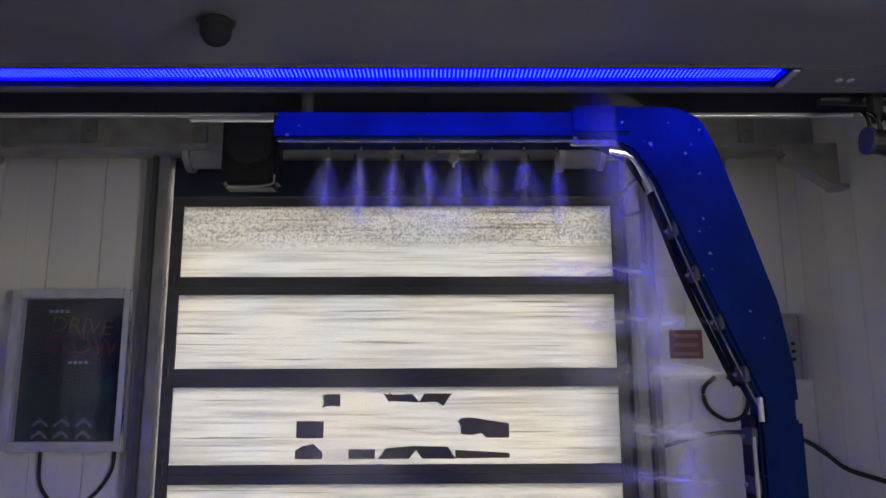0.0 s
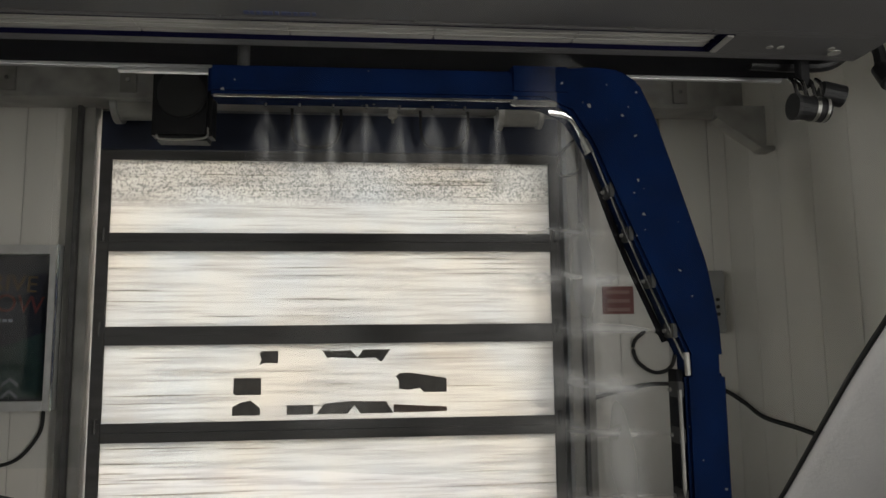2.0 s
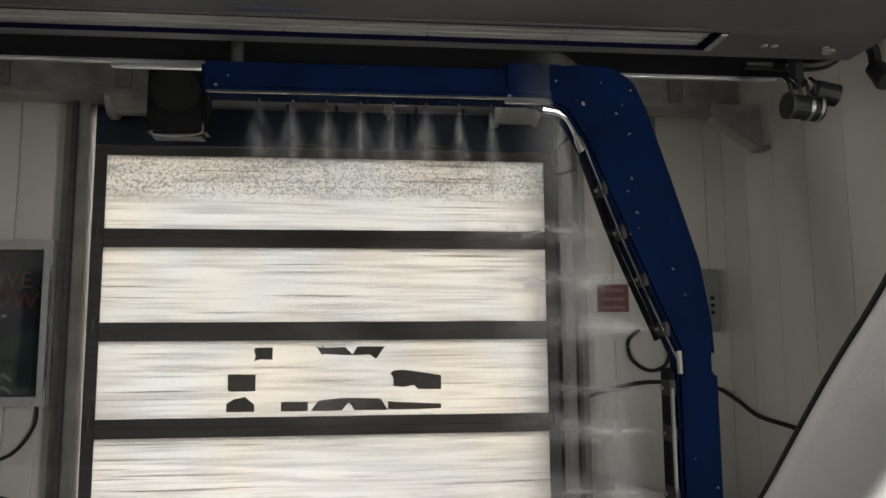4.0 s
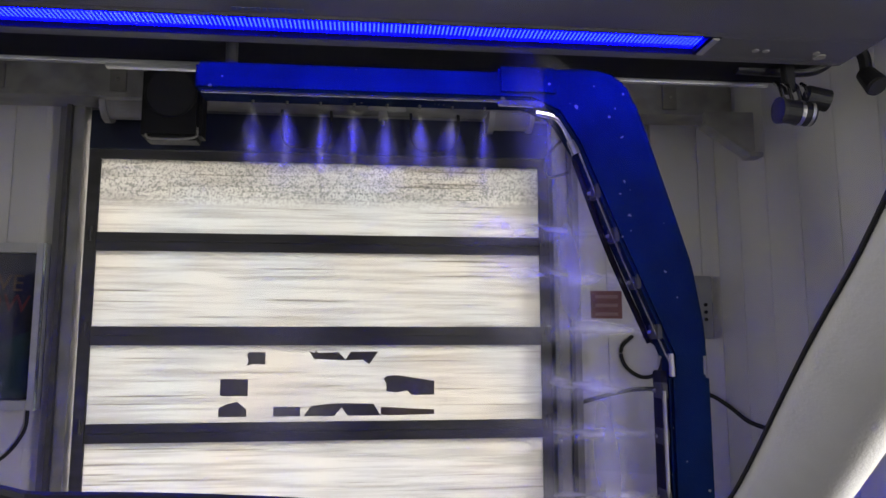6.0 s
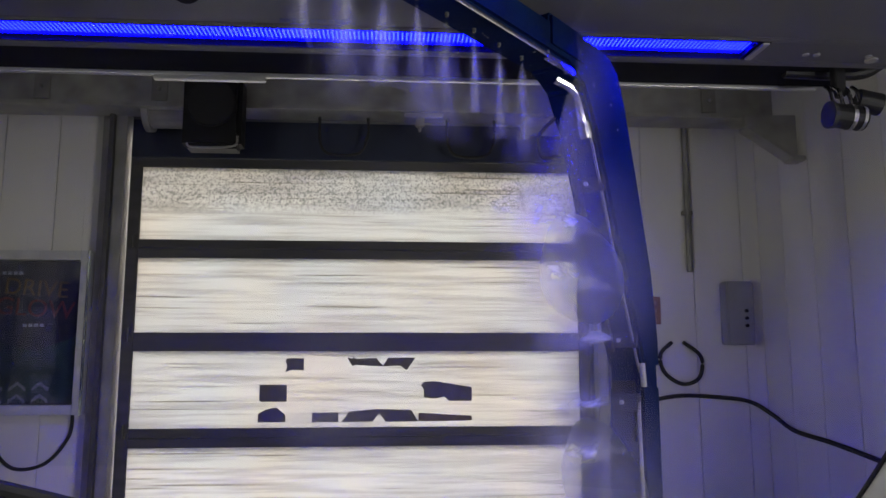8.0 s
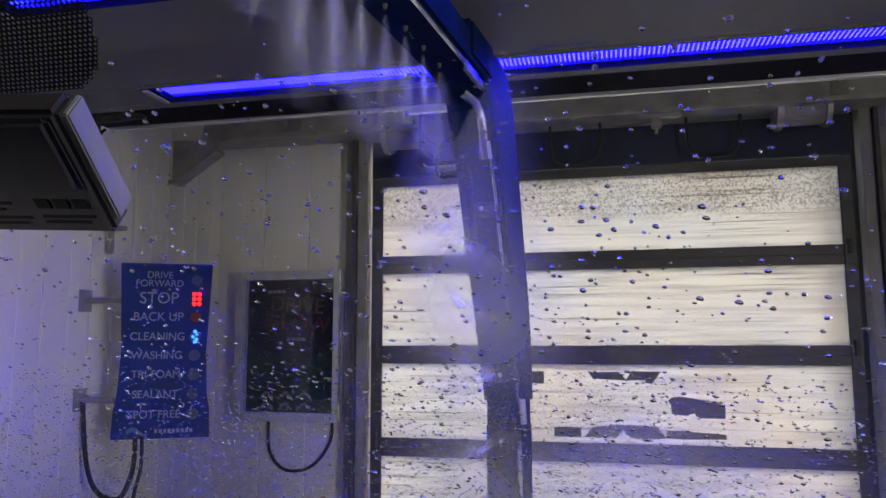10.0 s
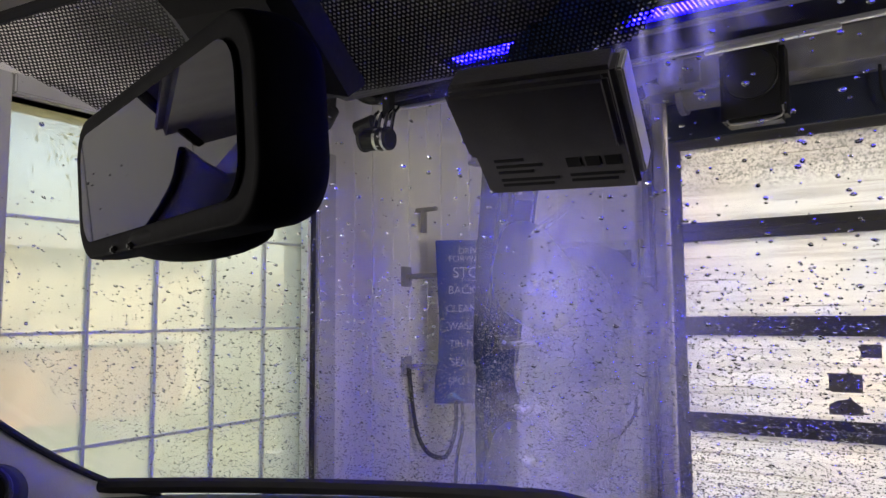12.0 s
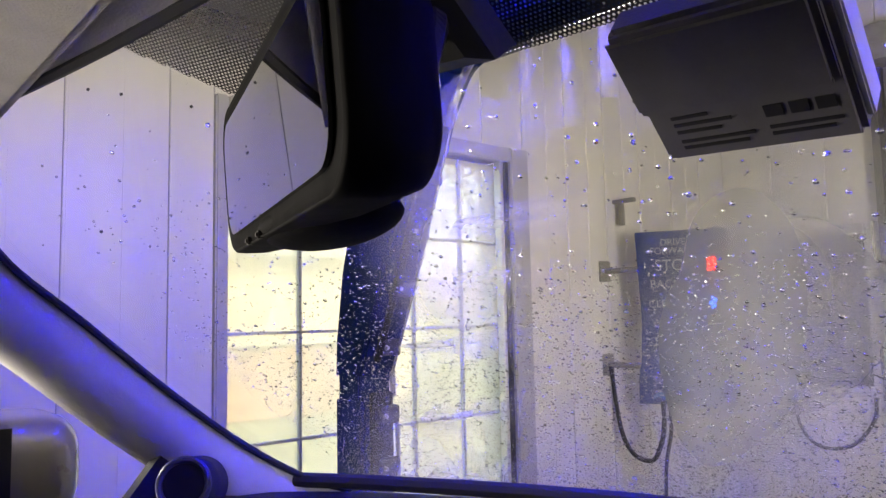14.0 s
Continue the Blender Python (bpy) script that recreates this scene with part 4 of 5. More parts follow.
for k in range(13):
    z = -0.465 + 0.93 * k / 12
    edge.append((-0.235 + 0.02 * (1 - abs(z / 0.465)) ** 1.0 - 0.012 * (z < -0.3), z))
outline = edge + [(-x, z) for x, z in reversed(edge)]
part("sign_sheet", prism(outline, 0, 0.05, 0.004), SIGNBLUE, sign)
for words, z, size in (("DRIVE", 0.40, 0.052), ("FORWARD", 0.355, 0.052), ("STOP", 0.275, 0.088), ("BACK UP", 0.175, 0.066), ("CLEANING", 0.070, 0.060),
                       ("WASHING", -0.030, 0.058), ("TRI-FOAM", -0.130, 0.058), ("SEALANT", -0.235, 0.058), ("SPOT FREE", -0.340, 0.058)):
    text("lettering", words, size, SIGNWHITE, sign, pose(-0.035, -0.003, z, 90, 0, 0), 0.001, 0.95)
for i in range(9):
    part("print_bar", box(-0.03 + i * 0.022, -0.016 + i * 0.022, -0.003, -0.001, -0.435, -0.415), SIGNWHITE, sign)
part("wave_mark", prism([(-0.17 + 0.012 * k, -0.42 + 0.02 * math.sin(k * 0.6)) for k in range(10)] + [(-0.17 + 0.012 * k, -0.44 + 0.012 * math.sin(k * 0.6)) for k in range(9, -1, -1)], -0.003, -0.001),
     mat("pale_blue_print", (0.10, 0.22, 0.40), 0.5), sign)
for z, kind in ((0.375, DIM), (0.275, None), (0.175, DIMRED), (0.070, DIM), (-0.03, DIM), (-0.13, DIM), (-0.235, DIM), (-0.34, DIM)):
    if kind is not None:
        part("lamp_lens", cyl((0.155, -0.006, z), (0.155, 0.0, z), 0.030, seg=6 if z in (0.375, 0.175) else 20), kind, sign)
for i in range(2):
    for k in range(3):
        part("red_lamp", cyl((0.145 + 0.026 * i, -0.012, 0.30 - 0.026 * k), (0.145 + 0.026 * i, 0, 0.30 - 0.026 * k), 0.010, seg=10), REDLED, sign, "lit red diode")
for x, z in ((0.155, 0.098), (0.166, 0.084), (0.146, 0.070), (0.164, 0.056), (0.155, 0.042)):
    part("blue_lamp", cyl((x, -0.012, z), (x, 0, z), 0.008, seg=10), BLUELED, sign, "lit blue diode")
mount = thing("sign_mount", "grey pipes that hold the sign to the wall", "pipe mount")
for z in (1.53, 1.0):
    part("pipe", tube([(XL + 0.01, 3.74, z), (-2.78, 3.75, z), (-2.66, 3.82, z)], 0.016, 8), GREYMETAL, mount)
    part("wall_plate", box(XL + 0.009, XL + 0.02, 3.69, 3.79, z - 0.06, z + 0.06, 0.003), GREYMETAL, mount)
part("conduit", tube([(-2.70, 3.74, 0.82), (-2.70, 3.74, 0.70), (-2.72, 3.74, 0.6), (-2.78, 3.74, 0.50), (-2.90, 3.74, 0.52), (-2.98, 3.74, 0.66), (XL + 0.03, 3.74, 1.0)], 0.013), RUBBER, mount)
part("conduit", tube([(-2.66, 3.74, 0.82), (-2.66, 3.74, 0.66), (-2.70, 3.74, 0.46), (-2.72, 3.74, 0.0)], 0.010), RUBBER, mount)
hook = thing("wall_hook", "small grey hook bracket on the side wall", "hook")
part("arm", box(XL + 0.01, XL + 0.16, 3.84, 3.87, 1.93, 1.955, 0.003), GREYMETAL, hook)
part("drop", box(XL + 0.05, XL + 0.08, 3.84, 3.87, 1.80, 1.93, 0.003), GREYMETAL, hook)

# ---- framed poster on the end wall ----
poster = thing("framed_poster", "steel framed wet poster case with a dark print", "poster")
FRAMESTEEL = mat("pale_frame_steel", (0.55, 0.55, 0.54), 0.4, 0.2, var=0.2, scale=8)
PX0, PX1, PZ0, PZ1 = -2.84, -2.05, 0.765, 1.80
for b in ((PX0, PX0 + 0.06, PZ0, PZ1), (PX1 - 0.06, PX1, PZ0, PZ1), (PX0 + 0.06, PX1 - 0.06, PZ1 - 0.06, PZ1), (PX0 + 0.06, PX1 - 0.06, PZ0, PZ0 + 0.06)):
    part("frame_bar", box(b[0], b[1], 5.02, 5.145, b[2], b[3], 0.005), FRAMESTEEL, poster)
part("edge_bead", box(PX1 - 0.012, PX1 + 0.004, 5.008, 5.018, PZ0, PZ1, 0.002), STAINLESS, poster)
PRINT = mat("dark_print", (0.018, 0.022, 0.035), 0.6, var=0.6, scale=3)
part("print", box(PX0 + 0.06, PX1 - 0.06, 5.10, 5.105, PZ0 + 0.06, PZ1 - 0.06), PRINT, poster)
cx = (PX0 + PX1) / 2
text("lettering", "DRIVE", 0.15, mat("ochre_ink", (0.17, 0.11, 0.035), 0.6), poster, pose(cx + 0.04, 5.094, 1.56, 90, 4, 0), 0.001)
text("lettering", "GLOW", 0.16, mat("red_ink", (0.17, 0.03, 0.02), 0.6), poster, pose(cx + 0.04, 5.094, 1.43, 90, 4, 0), 0.001)
for i in range(4):
    part("print_bar", box(cx - 0.03 + i * 0.035, cx - 0.006 + i * 0.035, 5.094, 5.097, 1.315, 1.335), SIGNWHITE, poster)
    part("print_bar", box(cx - 0.18 + i * 0.035, cx - 0.156 + i * 0.035, 5.094, 5.097, 1.65, 1.67), SIGNWHITE, poster)
part("picture_patch", prism([(PX0 + 0.07, 1.30), (PX0 + 0.2, 1.22), (PX0 + 0.45, 1.16), (PX1 - 0.07, 1.26), (PX1 - 0.07, 0.84), (PX0 + 0.07, 0.84)], 5.096, 5.099), mat("green_print", (0.02, 0.06, 0.045), 0.6, var=0.6, scale=5), poster)
CHEV = mat("pale_chevron", (0.25, 0.27, 0.30), 0.6)
for i in range(3):
    for k in range(2):
        x, z = PX0 + 0.22 + 0.14 * i, 0.93 - 0.075 * k
        part("chevron", prism([(x - 0.05, z), (x, z + 0.04), (x + 0.05, z), (x + 0.05, z - 0.022), (x, z + 0.018), (x - 0.05, z - 0.022)], 5.092, 5.095), CHEV, poster)
ob = part("pane", box(PX0 + 0.05, PX1 - 0.05, 5.055, 5.059, PZ0 + 0.05, PZ1 - 0.05), clear_glass("poster_glass", (0.9, 0.9, 0.92), 0.07, 0.08), poster)
ob.visible_shadow = False
lead = thing("poster_cable", "black cable looping below the poster case", "cable")
part("cable", tube([(PX0 + 0.22, 5.13, PZ0 + 0.01), (PX0 + 0.24, 5.13, 0.55), (PX0 + 0.36, 5.13, 0.43), (PX0 + 0.55, 5.13, 0.46), (PX0 + 0.68, 5.13, 0.62), (PX0 + 0.70, 5.13, PZ0 + 0.01)], 0.011), RUBBER, lead)

# ---- small fittings by the other jamb ----
panelbox = thing("control_box", "white wall control box with buttons", "control box")
part("case", box(2.14, 2.33, 5.03, 5.15, 1.20, 1.63, 0.01), mat("grey_box_enamel", (0.30, 0.30, 0.29), 0.5), panelbox)
for z in (1.33, 1.38, 1.43):
    part("button", cyl((2.27, 5.018, z), (2.27, 5.03, z), 0.012), BLACK, panelbox)
notice = thing("notice", "small faded red notice on the wall", "sign")
part("plate", box(1.50, 1.72, 5.138, 5.150, 1.34, 1.53, 0.002), mat("faded_red", (0.26, 0.11, 0.10), 0.6, var=0.3), notice)
for z in (1.37, 1.43, 1.49):
    part("print_bar", box(1.53, 1.69, 5.134, 5.137, z - 0.012, z + 0.012), mat("notice_print", (0.36, 0.22, 0.20), 0.6), notice)
hose = thing("wall_hose", "black hose sagging along the wall", "hose")
part("hose", tube([(1.32, 5.12, 0.74), (1.5, 5.12, 0.80), (1.80, 5.12, 0.86), (2.10, 5.12, 0.85), (2.30, 5.10, 0.82), (2.40, 5.0, 0.74), (2.43, 4.8, 0.66), (2.44, 4.4, 0.63), (2.44, 3.9, 0.58)], 0.014), RUBBER, hose)
hose2 = thing("wall_hose", "black hose loop on a wall hanger", "hose")
part("hose", tube([(1.78, 5.12, 1.22), (1.70, 5.12, 1.14), (1.72, 5.12, 1.02), (1.84, 5.12, 0.94), (1.96, 5.12, 0.98), (1.98, 5.12, 1.12), (1.86, 5.12, 1.22)], 0.013), RUBBER, hose2)
pipe = thing("wall_pipe", "grey conduit pipe up the end wall", "pipe")
part("pipe", cyl((1.93, 5.12, 1.7), (1.93, 5.12, 3.2), 0.02), GREYMETAL, pipe)
part("clip", box(1.895, 1.965, 5.11, 5.15, 2.1, 2.13, 0.003), GREYMETAL, pipe)

# ---- the car round the camera ----
CX = -0.55


def glass_y(x, z):
    return 0.60 + (1.43 - z) * 1.28 - 0.3 * ((x - CX) / 0.82) ** 2


def on_glass(x, z, out=0.0):
    """A point on the windscreen, moved out along its normal."""
    n = Vector((0.6 * (x - CX) / 0.82 ** 2, 1, 1.28)).normalized()
    return Vector((x, glass_y(x, z), z)) + n * out


HEADLINER = mat("grey_headliner", (0.56, 0.53, 0.48), 0.95, var=0.1, scale=30, bump=0.25, fine=400)
TRIM = mat("grey_pillar_trim", (0.72, 0.71, 0.70), 0.75, var=0.06, scale=20, bump=0.2, fine=350)
DASH = mat("black_dashboard", (0.018, 0.018, 0.02), 0.6, var=0.2, scale=30, bump=0.3, fine=300)
CARPAINT = mat("champagne_car_paint", (0.46, 0.44, 0.38), 0.3, 0.2, coat=0.6)
MIRRORBEIGE = mat("pale_mirror_shell", (0.17, 0.16, 0.125), 0.3, coat=0.5)
car = thing("car", "champagne car with a grey and black cabin", "car")


def sheet(points_a, points_b, thick):
    """A skin between two lines of points, given a thickness upwards."""
    bm = bmesh.new()
    rows = []
    for off in (0, thick):
        rows.append([[bm.verts.new(Vector(p) + Vector((0, 0, off))) for p in line] for line in (points_a, points_b)])
    n = len(points_a)
    for (a, b), flip in ((rows[0], False), (rows[1], True)):
        for i in range(n - 1):
            q = (a[i], a[i + 1], b[i + 1], b[i])
            bm.faces.new(q[::-1] if flip else q)
    (a0, b0), (a1, b1) = rows
    for lo, hi in ((a0, a1), (b0, b1)):
        for i in range(n - 1):
            bm.faces.new((lo[i], hi[i], hi[i + 1], lo[i + 1]))
    for i in (0, n - 1):
        bm.faces.new((a0[i], b0[i], b1[i], a1[i]))
    bmesh.ops.recalc_face_normals(bm, faces=bm.faces)
    return bm


# windscreen
bm = bmesh.new()
NX, NZ = 28, 14
grid = []
for j in range(NZ + 1):
    z = 1.02 + (1.53 - 1.02) * j / NZ
    grid.append([bm.verts.new(on_glass(CX - 0.86 + 1.72 * i / NX, z, 0.004)) for i in range(NX + 1)])
for j in range(NZ):
    for i in range(NX):
        bm.faces.new((grid[j][i], grid[j][i + 1], grid[j + 1][i + 1], grid[j + 1][i]))
screen = part("windscreen", bm, clear_glass("windscreen_glass", (0.93, 0.95, 0.95), 0.035), car, "wet windscreen", smooth=True)
screen.visible_shadow = False

# dotted black band round the mirror: a sheet of hexagonal mesh
def in_frit(x, z):
    low = 1.447 if x > -0.94 else 1.453 + (-0.943 - x) * 0.74
    if x > -0.56:
        low = 1.447 + max(0, 0.04 - math.sqrt(max(0, 0.04 ** 2 - (x + 0.56) ** 2)))
    return z > low and -1.03 < x < -0.52


FRIT = mat("black_ceramic_print", (0.006, 0.006, 0.007), 0.5)
vs, fs = [], []
P = 0.0031
row = 0
z = 1.44
while z < 1.545:
    x = -1.04 + (P / 2 if row % 2 else 0)
    while x < -0.51:
        if in_frit(x, z):
            hole = P * 0.31
            n = len(vs)
            for k in range(6):
                a = math.pi / 6 + k * math.pi / 3
                vs.append(on_glass(x + P / math.sqrt(3) * math.cos(a), z + P / math.sqrt(3) * math.sin(a) * 0.62, -0.001))
            for k in range(6):
                a = math.pi / 6 + k * math.pi / 3
                vs.append(on_glass(x + hole * math.cos(a), z + hole * math.sin(a) * 0.62, -0.001))
            for k in range(6):
                fs.append((n + k, n + (k + 1) % 6, n + 6 + (k + 1) % 6, n + 6 + k))
        x += P
    row += 1
    z += P * 0.866 * 0.62
me = bpy.data.meshes.new("dot_band")
me.from_pydata(vs, [], fs)
me.materials.append(FRIT)
frit = new("dot_band", me)
frit.parent = car
tagged(frit, "black dotted print band", kind="stuff")


def pillar(side):
    """The front pillar along the windscreen's side edge: black seal, then padded trim."""
    if side < 0:
        line = [(-1.30, 1.06), (-1.336, 1.08), (-1.357, 1.133), (-1.358, 1.206), (-1.347, 1.292), (-1.34, 1.359), (-1.30, 1.42), (-1.24, 1.462)]
    else:
        line = [(0.28, 0.98), (0.281, 1.025), (0.265, 1.143), (0.257, 1.219), (0.235, 1.33), (0.20, 1.42), (0.14, 1.462)]
    edge_pts = [on_glass(x, z, -0.004) for x, z in line]
    part("seal", tube(edge_pts, 0.0045 if side < 0 else 0.0018, 8, 6), RUBBER, car, "black windscreen seal")
    inner = smooth_path(edge_pts, 6)
    bm = bmesh.new()
    wide = 1.55 if side < 0 else 1.0
    prof = [(a * wide, b) for a, b in (((0.003, 0.0), (0.007, -0.030), (0.014, -0.054), (0.034, -0.070), (0.062, -0.074), (0.095, -0.066), (0.125, -0.040), (0.140, 0.0)) if side < 0 else
             ((0.003, 0.0), (0.008, -0.010), (0.018, -0.024), (0.030, -0.036), (0.042, -0.043), (0.056, -0.042), (0.085, -0.025), (0.115, 0.0)))]
    rings = []
    for i, p in enumerate(inner):
        t = (inner[min(i + 1, len(inner) - 1)] - inner[max(i - 1, 0)]).normalized()
        n = Vector((0, 1, 1.28)).normalized()
        o = t.cross(n).normalized()
        if o.x * side < 0:
            o = -o
        rings.append([bm.verts.new(p + o * a + n * b) for a, b in prof])
    for a, b in zip(rings, rings[1:]):
        for k in range(len(prof) - 1):
            bm.faces.new((a[k], a[k + 1], b[k + 1], b[k]))
    bmesh.ops.recalc_face_normals(bm, faces=bm.faces)
    ob = part("pillar_trim", bm, TRIM, car, "padded grey pillar trim", smooth=True)
    so = ob.modifiers.new("thick", "SOLIDIFY")
    so.thickness, so.offset = 0.004, 0
    return inner


lp = pillar(-1)
rp = pillar(1)

# headliner, with the visor over the windscreen's top edge
top = [on_glass(x, 1.470 + 0.056 * (1 - ((x - CX) / 0.72) ** 2), -0.004) for x in [CX - 0.70 + 1.40 * i / 20 for i in range(21)]]
part("top_seal", tube(top, 0.008, 8, 2), RUBBER, car)
rear = [Vector((p.x, -2.2, 1.56)) for p in top]
mid = [Vector((p.x, p.y - 0.25, p.z + 0.05)) for p in top]
bm = sheet([Vector((p.x, p.y - 0.005, p.z - 0.004)) for p in top], mid, 0.02)
part("headliner", bm, HEADLINER, car, smooth=False)
part("headliner_back", sheet(mid, rear, 0.02), HEADLINER, car)
for s, label in ((-1, "folded sun visor"), (1, "folded sun visor")):
    x0 = CX + s * 0.42
    bm = box(x0 - 0.24, x0 + 0.24, -0.09, 0.09, -0.010, 0.010, 0.008)
    ob = part("sun_visor", bm, HEADLINER, car, label, m=pose(0, 0.285 if s < 0 else 0.27, 1.498, -14, 0, 0))
# dashboard, deep under the windscreen
bm = bmesh.new()
cols = []
for i in range(25):
    x = CX - 0.86 + 1.72 * i / 24
    zl = 1.066 - 0.125 * max(0, min(1, (x + 0.80) / 0.32))
    yg = glass_y(x, zl)
    prof = [(yg + 0.02, zl - 0.012), (yg - 0.05, zl - 0.004), (yg - 0.25, zl - 0.012), (yg - 0.42, zl - 0.03), (yg - 0.48, zl - 0.08), (yg - 0.50, zl - 0.35)]
    cols.append([bm.verts.new((x, a, b)) for a, b in prof])
for a, b in zip(cols, cols[1:]):
    for k in range(len(a) - 1):
        bm.faces.new((a[k], b[k], b[k + 1], a[k + 1]))
dash = part("dashboard", bm, DASH, car, "black soft dashboard", smooth=True)
low = [on_glass(x, 1.078 - 0.125 * max(0, min(1, (x + 0.80) / 0.32)), -0.006) for x in [CX - 0.80 + 1.62 * i / 30 for i in range(31)]]
part("lower_seal", tube(low, 0.010, 8, 2), RUBBER, car)
wip = [on_glass(x, 1.062 - 0.09 * max(0, (x + 0.86) / 0.3), 0.012) for x in [-1.20 + 0.04 * i for i in range(13)]]
part("wiper", tube(wip, 0.006, 8, 2), RUBBER, car, "parked wiper blade")

# speaker pod at the pillar's foot
pod = Vector((-1.252, 0.572, 1.112))
way = Vector((0.80, -0.55, 0.22)).normalized()
bm = bmesh.new()
add_cyl(bm, pod - way * 0.07, pod + way * 0.008, 0.034, 0.029, 28)
part("speaker_pod", bm, DASH, car, "round tweeter pod", smooth=True)
part("speaker_ring", tube([pod + way * 0.010 + way.to_track_quat("Z", "Y") @ Vector((0.026 * math.cos(a), 0.026 * math.sin(a), 0)) for a in [i * math.pi / 14 for i in range(29)]], 0.004, 8, 1, False), mat("satin_ring", (0.12, 0.12, 0.13), 0.35, 0.6), car)
part("speaker_cone", cyl(pod + way * 0.0085, pod + way * 0.0105, 0.024, 0.024, 24), BLACK, car)

# doors, side glass openings and bodywork behind
for s in (-1, 1):
    x = CX + s * 0.88
    part("door_panel", box(min(x, x + s * 0.06), max(x, x + s * 0.06), -2.2, 0.74, 0.45, 1.02 if s < 0 else 0.96, 0.02), DASH, car)
    part("belt_seal", box(min(x, x + s * 0.03), max(x, x + s * 0.03), -2.2, 0.62, 1.02 if s < 0 else 0.96, 1.036 if s < 0 else 0.976, 0.004), RUBBER, car)
    part("centre_pillar", box(min(x - s * 0.06, x), max(x - s * 0.06, x), -0.52, -0.40, 0.95, 1.56, 0.02), TRIM, car)
    part("roof_rail", tube([(CX + s * 0.75, 0.20, 1.44), (CX + s * 0.74, -0.2, 1.50), (CX + s * 0.73, -0.9, 1.54), (CX + s * 0.72, -2.2, 1.52)], 0.045, 10), TRIM, car)
# near-black tint added to hold window light off the pillar and mirror
tint = part("side_glass", box(CX + 0.868, CX + 0.873, -2.2, 0.60, 0.97, 1.53), clear_glass("light_blocking_side_glass", (0.02, 0.02, 0.021), 0.03), car, "side window with tint added to block light")
part("rear_side_glass", box(CX - 0.873, CX - 0.868, -2.2, -0.46, 1.03, 1.53), tint.data.materials[0], car, "side window with tint added to block light")
part("sail_panel", prism([(0.52, 1.03), (0.74, 1.03), (0.60, 1.13)], CX - 0.86, CX - 0.84), DASH, car).matrix_basis = Matrix(((0, 1, 0, 0), (1, 0, 0, 0), (0, 0, 1, 0), (0, 0, 0, 1)))
part("roof_skin", box(CX - 0.72, CX + 0.72, -2.3, 0.18, 1.59, 1.62, 0.02), CARPAINT, car)
part("tail_wall", box(CX - 0.80, CX + 0.80, -2.35, -2.25, 0.4, 1.0, 0.02), DASH, car)
part("cabin_floor", box(CX - 0.90, CX + 0.90, -2.3, 0.9, 0.28, 0.36), DASH, car)
bm = bmesh.new()
add_box(bm, CX - 0.86, CX + 0.86, 1.05, 1.95, 0.50, 0.78, 0.06)
part("bonnet", bm, CARPAINT, car)
for x in (CX - 0.75, CX + 0.75):
    for y in (1.35, -1.55):
        wheel = part("wheel", cyl((x - 0.11, y, 0.34), (x + 0.11, y, 0.34), 0.34, seg=32), RUBBER, car)
        part("rim", cyl((x - 0.115, y, 0.34), (x + 0.115, y, 0.34), 0.22, seg=24), ALU, wheel)
part("underbody", box(CX - 0.85, CX + 0.85, -2.3, 2.0, 0.22, 0.60, 0.05), DASH, car)
# steering wheel and instrument hood
SWC = Vector((-0.98, 0.23, 1.00))
sq = Euler((radians(-65), 0, 0)).to_quaternion()
part("steering_wheel", tube([SWC + sq @ Vector((0.185 * math.cos(a), 0.185 * math.sin(a), 0)) for a in [i * math.pi / 20 for i in range(41)]], 0.016, 10, 1, False), DASH, car, smooth=True)
part("steering_hub", cyl(SWC - sq @ Vector((0, 0, 0.03)), SWC + sq @ Vector((0, 0, 0.03)), 0.07, 0.06, 24), DASH, car)

# side mirror outside the driver's window
sm = thing("side_mirror", "pale shell side mirror with a black base on the car door", "car mirror", m=pose(-0.05, -0.055, -0.05))
bm = bmesh.new()
bmesh.ops.create_uvsphere(bm, u_segments=28, v_segments=16, radius=1)
for v in bm.verts:
    v.co = Vector([c0 + rad * math.copysign(abs(c) ** 0.6, c) for c, c0, rad in zip(v.co, (-1.66, 0.540, 1.135), (0.125, 0.085, 0.078))])
part("shell", bm, MIRRORBEIGE, sm, smooth=True)
part("housing", box(-1.80, -1.50, 0.40, 0.520, 1.040, 1.228, 0.025), BLACK, sm)
part("foot", box(-1.60, -1.44, 0.53, 0.58, 1.035, 1.075, 0.012), BLACK, sm)

# ---- rear-view mirror ----
rv = thing("rear_view_mirror", "black rear-view mirror on the windscreen", "car mirror", m=pose(-0.740, 0.411, 1.372, 4, 0, -17))
bm = bmesh.new()


def rounded(w, h, r, seg=6):
    pts = []
    for cx_, cz_, a0 in ((w - r, h - r, 0), (-w + r, h - r, 90), (-w + r, -h + r, 180), (w - r, -h + r, 270)):
        for k in range(seg + 1):
            a = radians(a0 + 90 * k / seg)
            pts.append((cx_ + r * math.cos(a), cz_ + r * math.sin(a)))
    return pts


rings = []
for y, k in ((-0.0085, 0.955), (-0.0095, 0.97), (-0.008, 0.992), (-0.003, 1.005), (0.008, 1.01), (0.018, 0.98), (0.027, 0.91), (0.035, 0.78), (0.040, 0.58), (0.042, 0.3)):
    rings.append([bm.verts.new((x * k, y, zz * k)) for x, zz in rounded(0.130, 0.043, 0.026, 10)])
for a, b in zip(rings, rings[1:]):
    for k in range(len(a)):
        bm.faces.new((a[k], a[(k + 1) % len(a)], b[(k + 1) % len(a)], b[k]))
bm.faces.new(rings[-1])
bm.faces.new(rings[0][::-1])
bmesh.ops.recalc_face_normals(bm, faces=bm.faces)
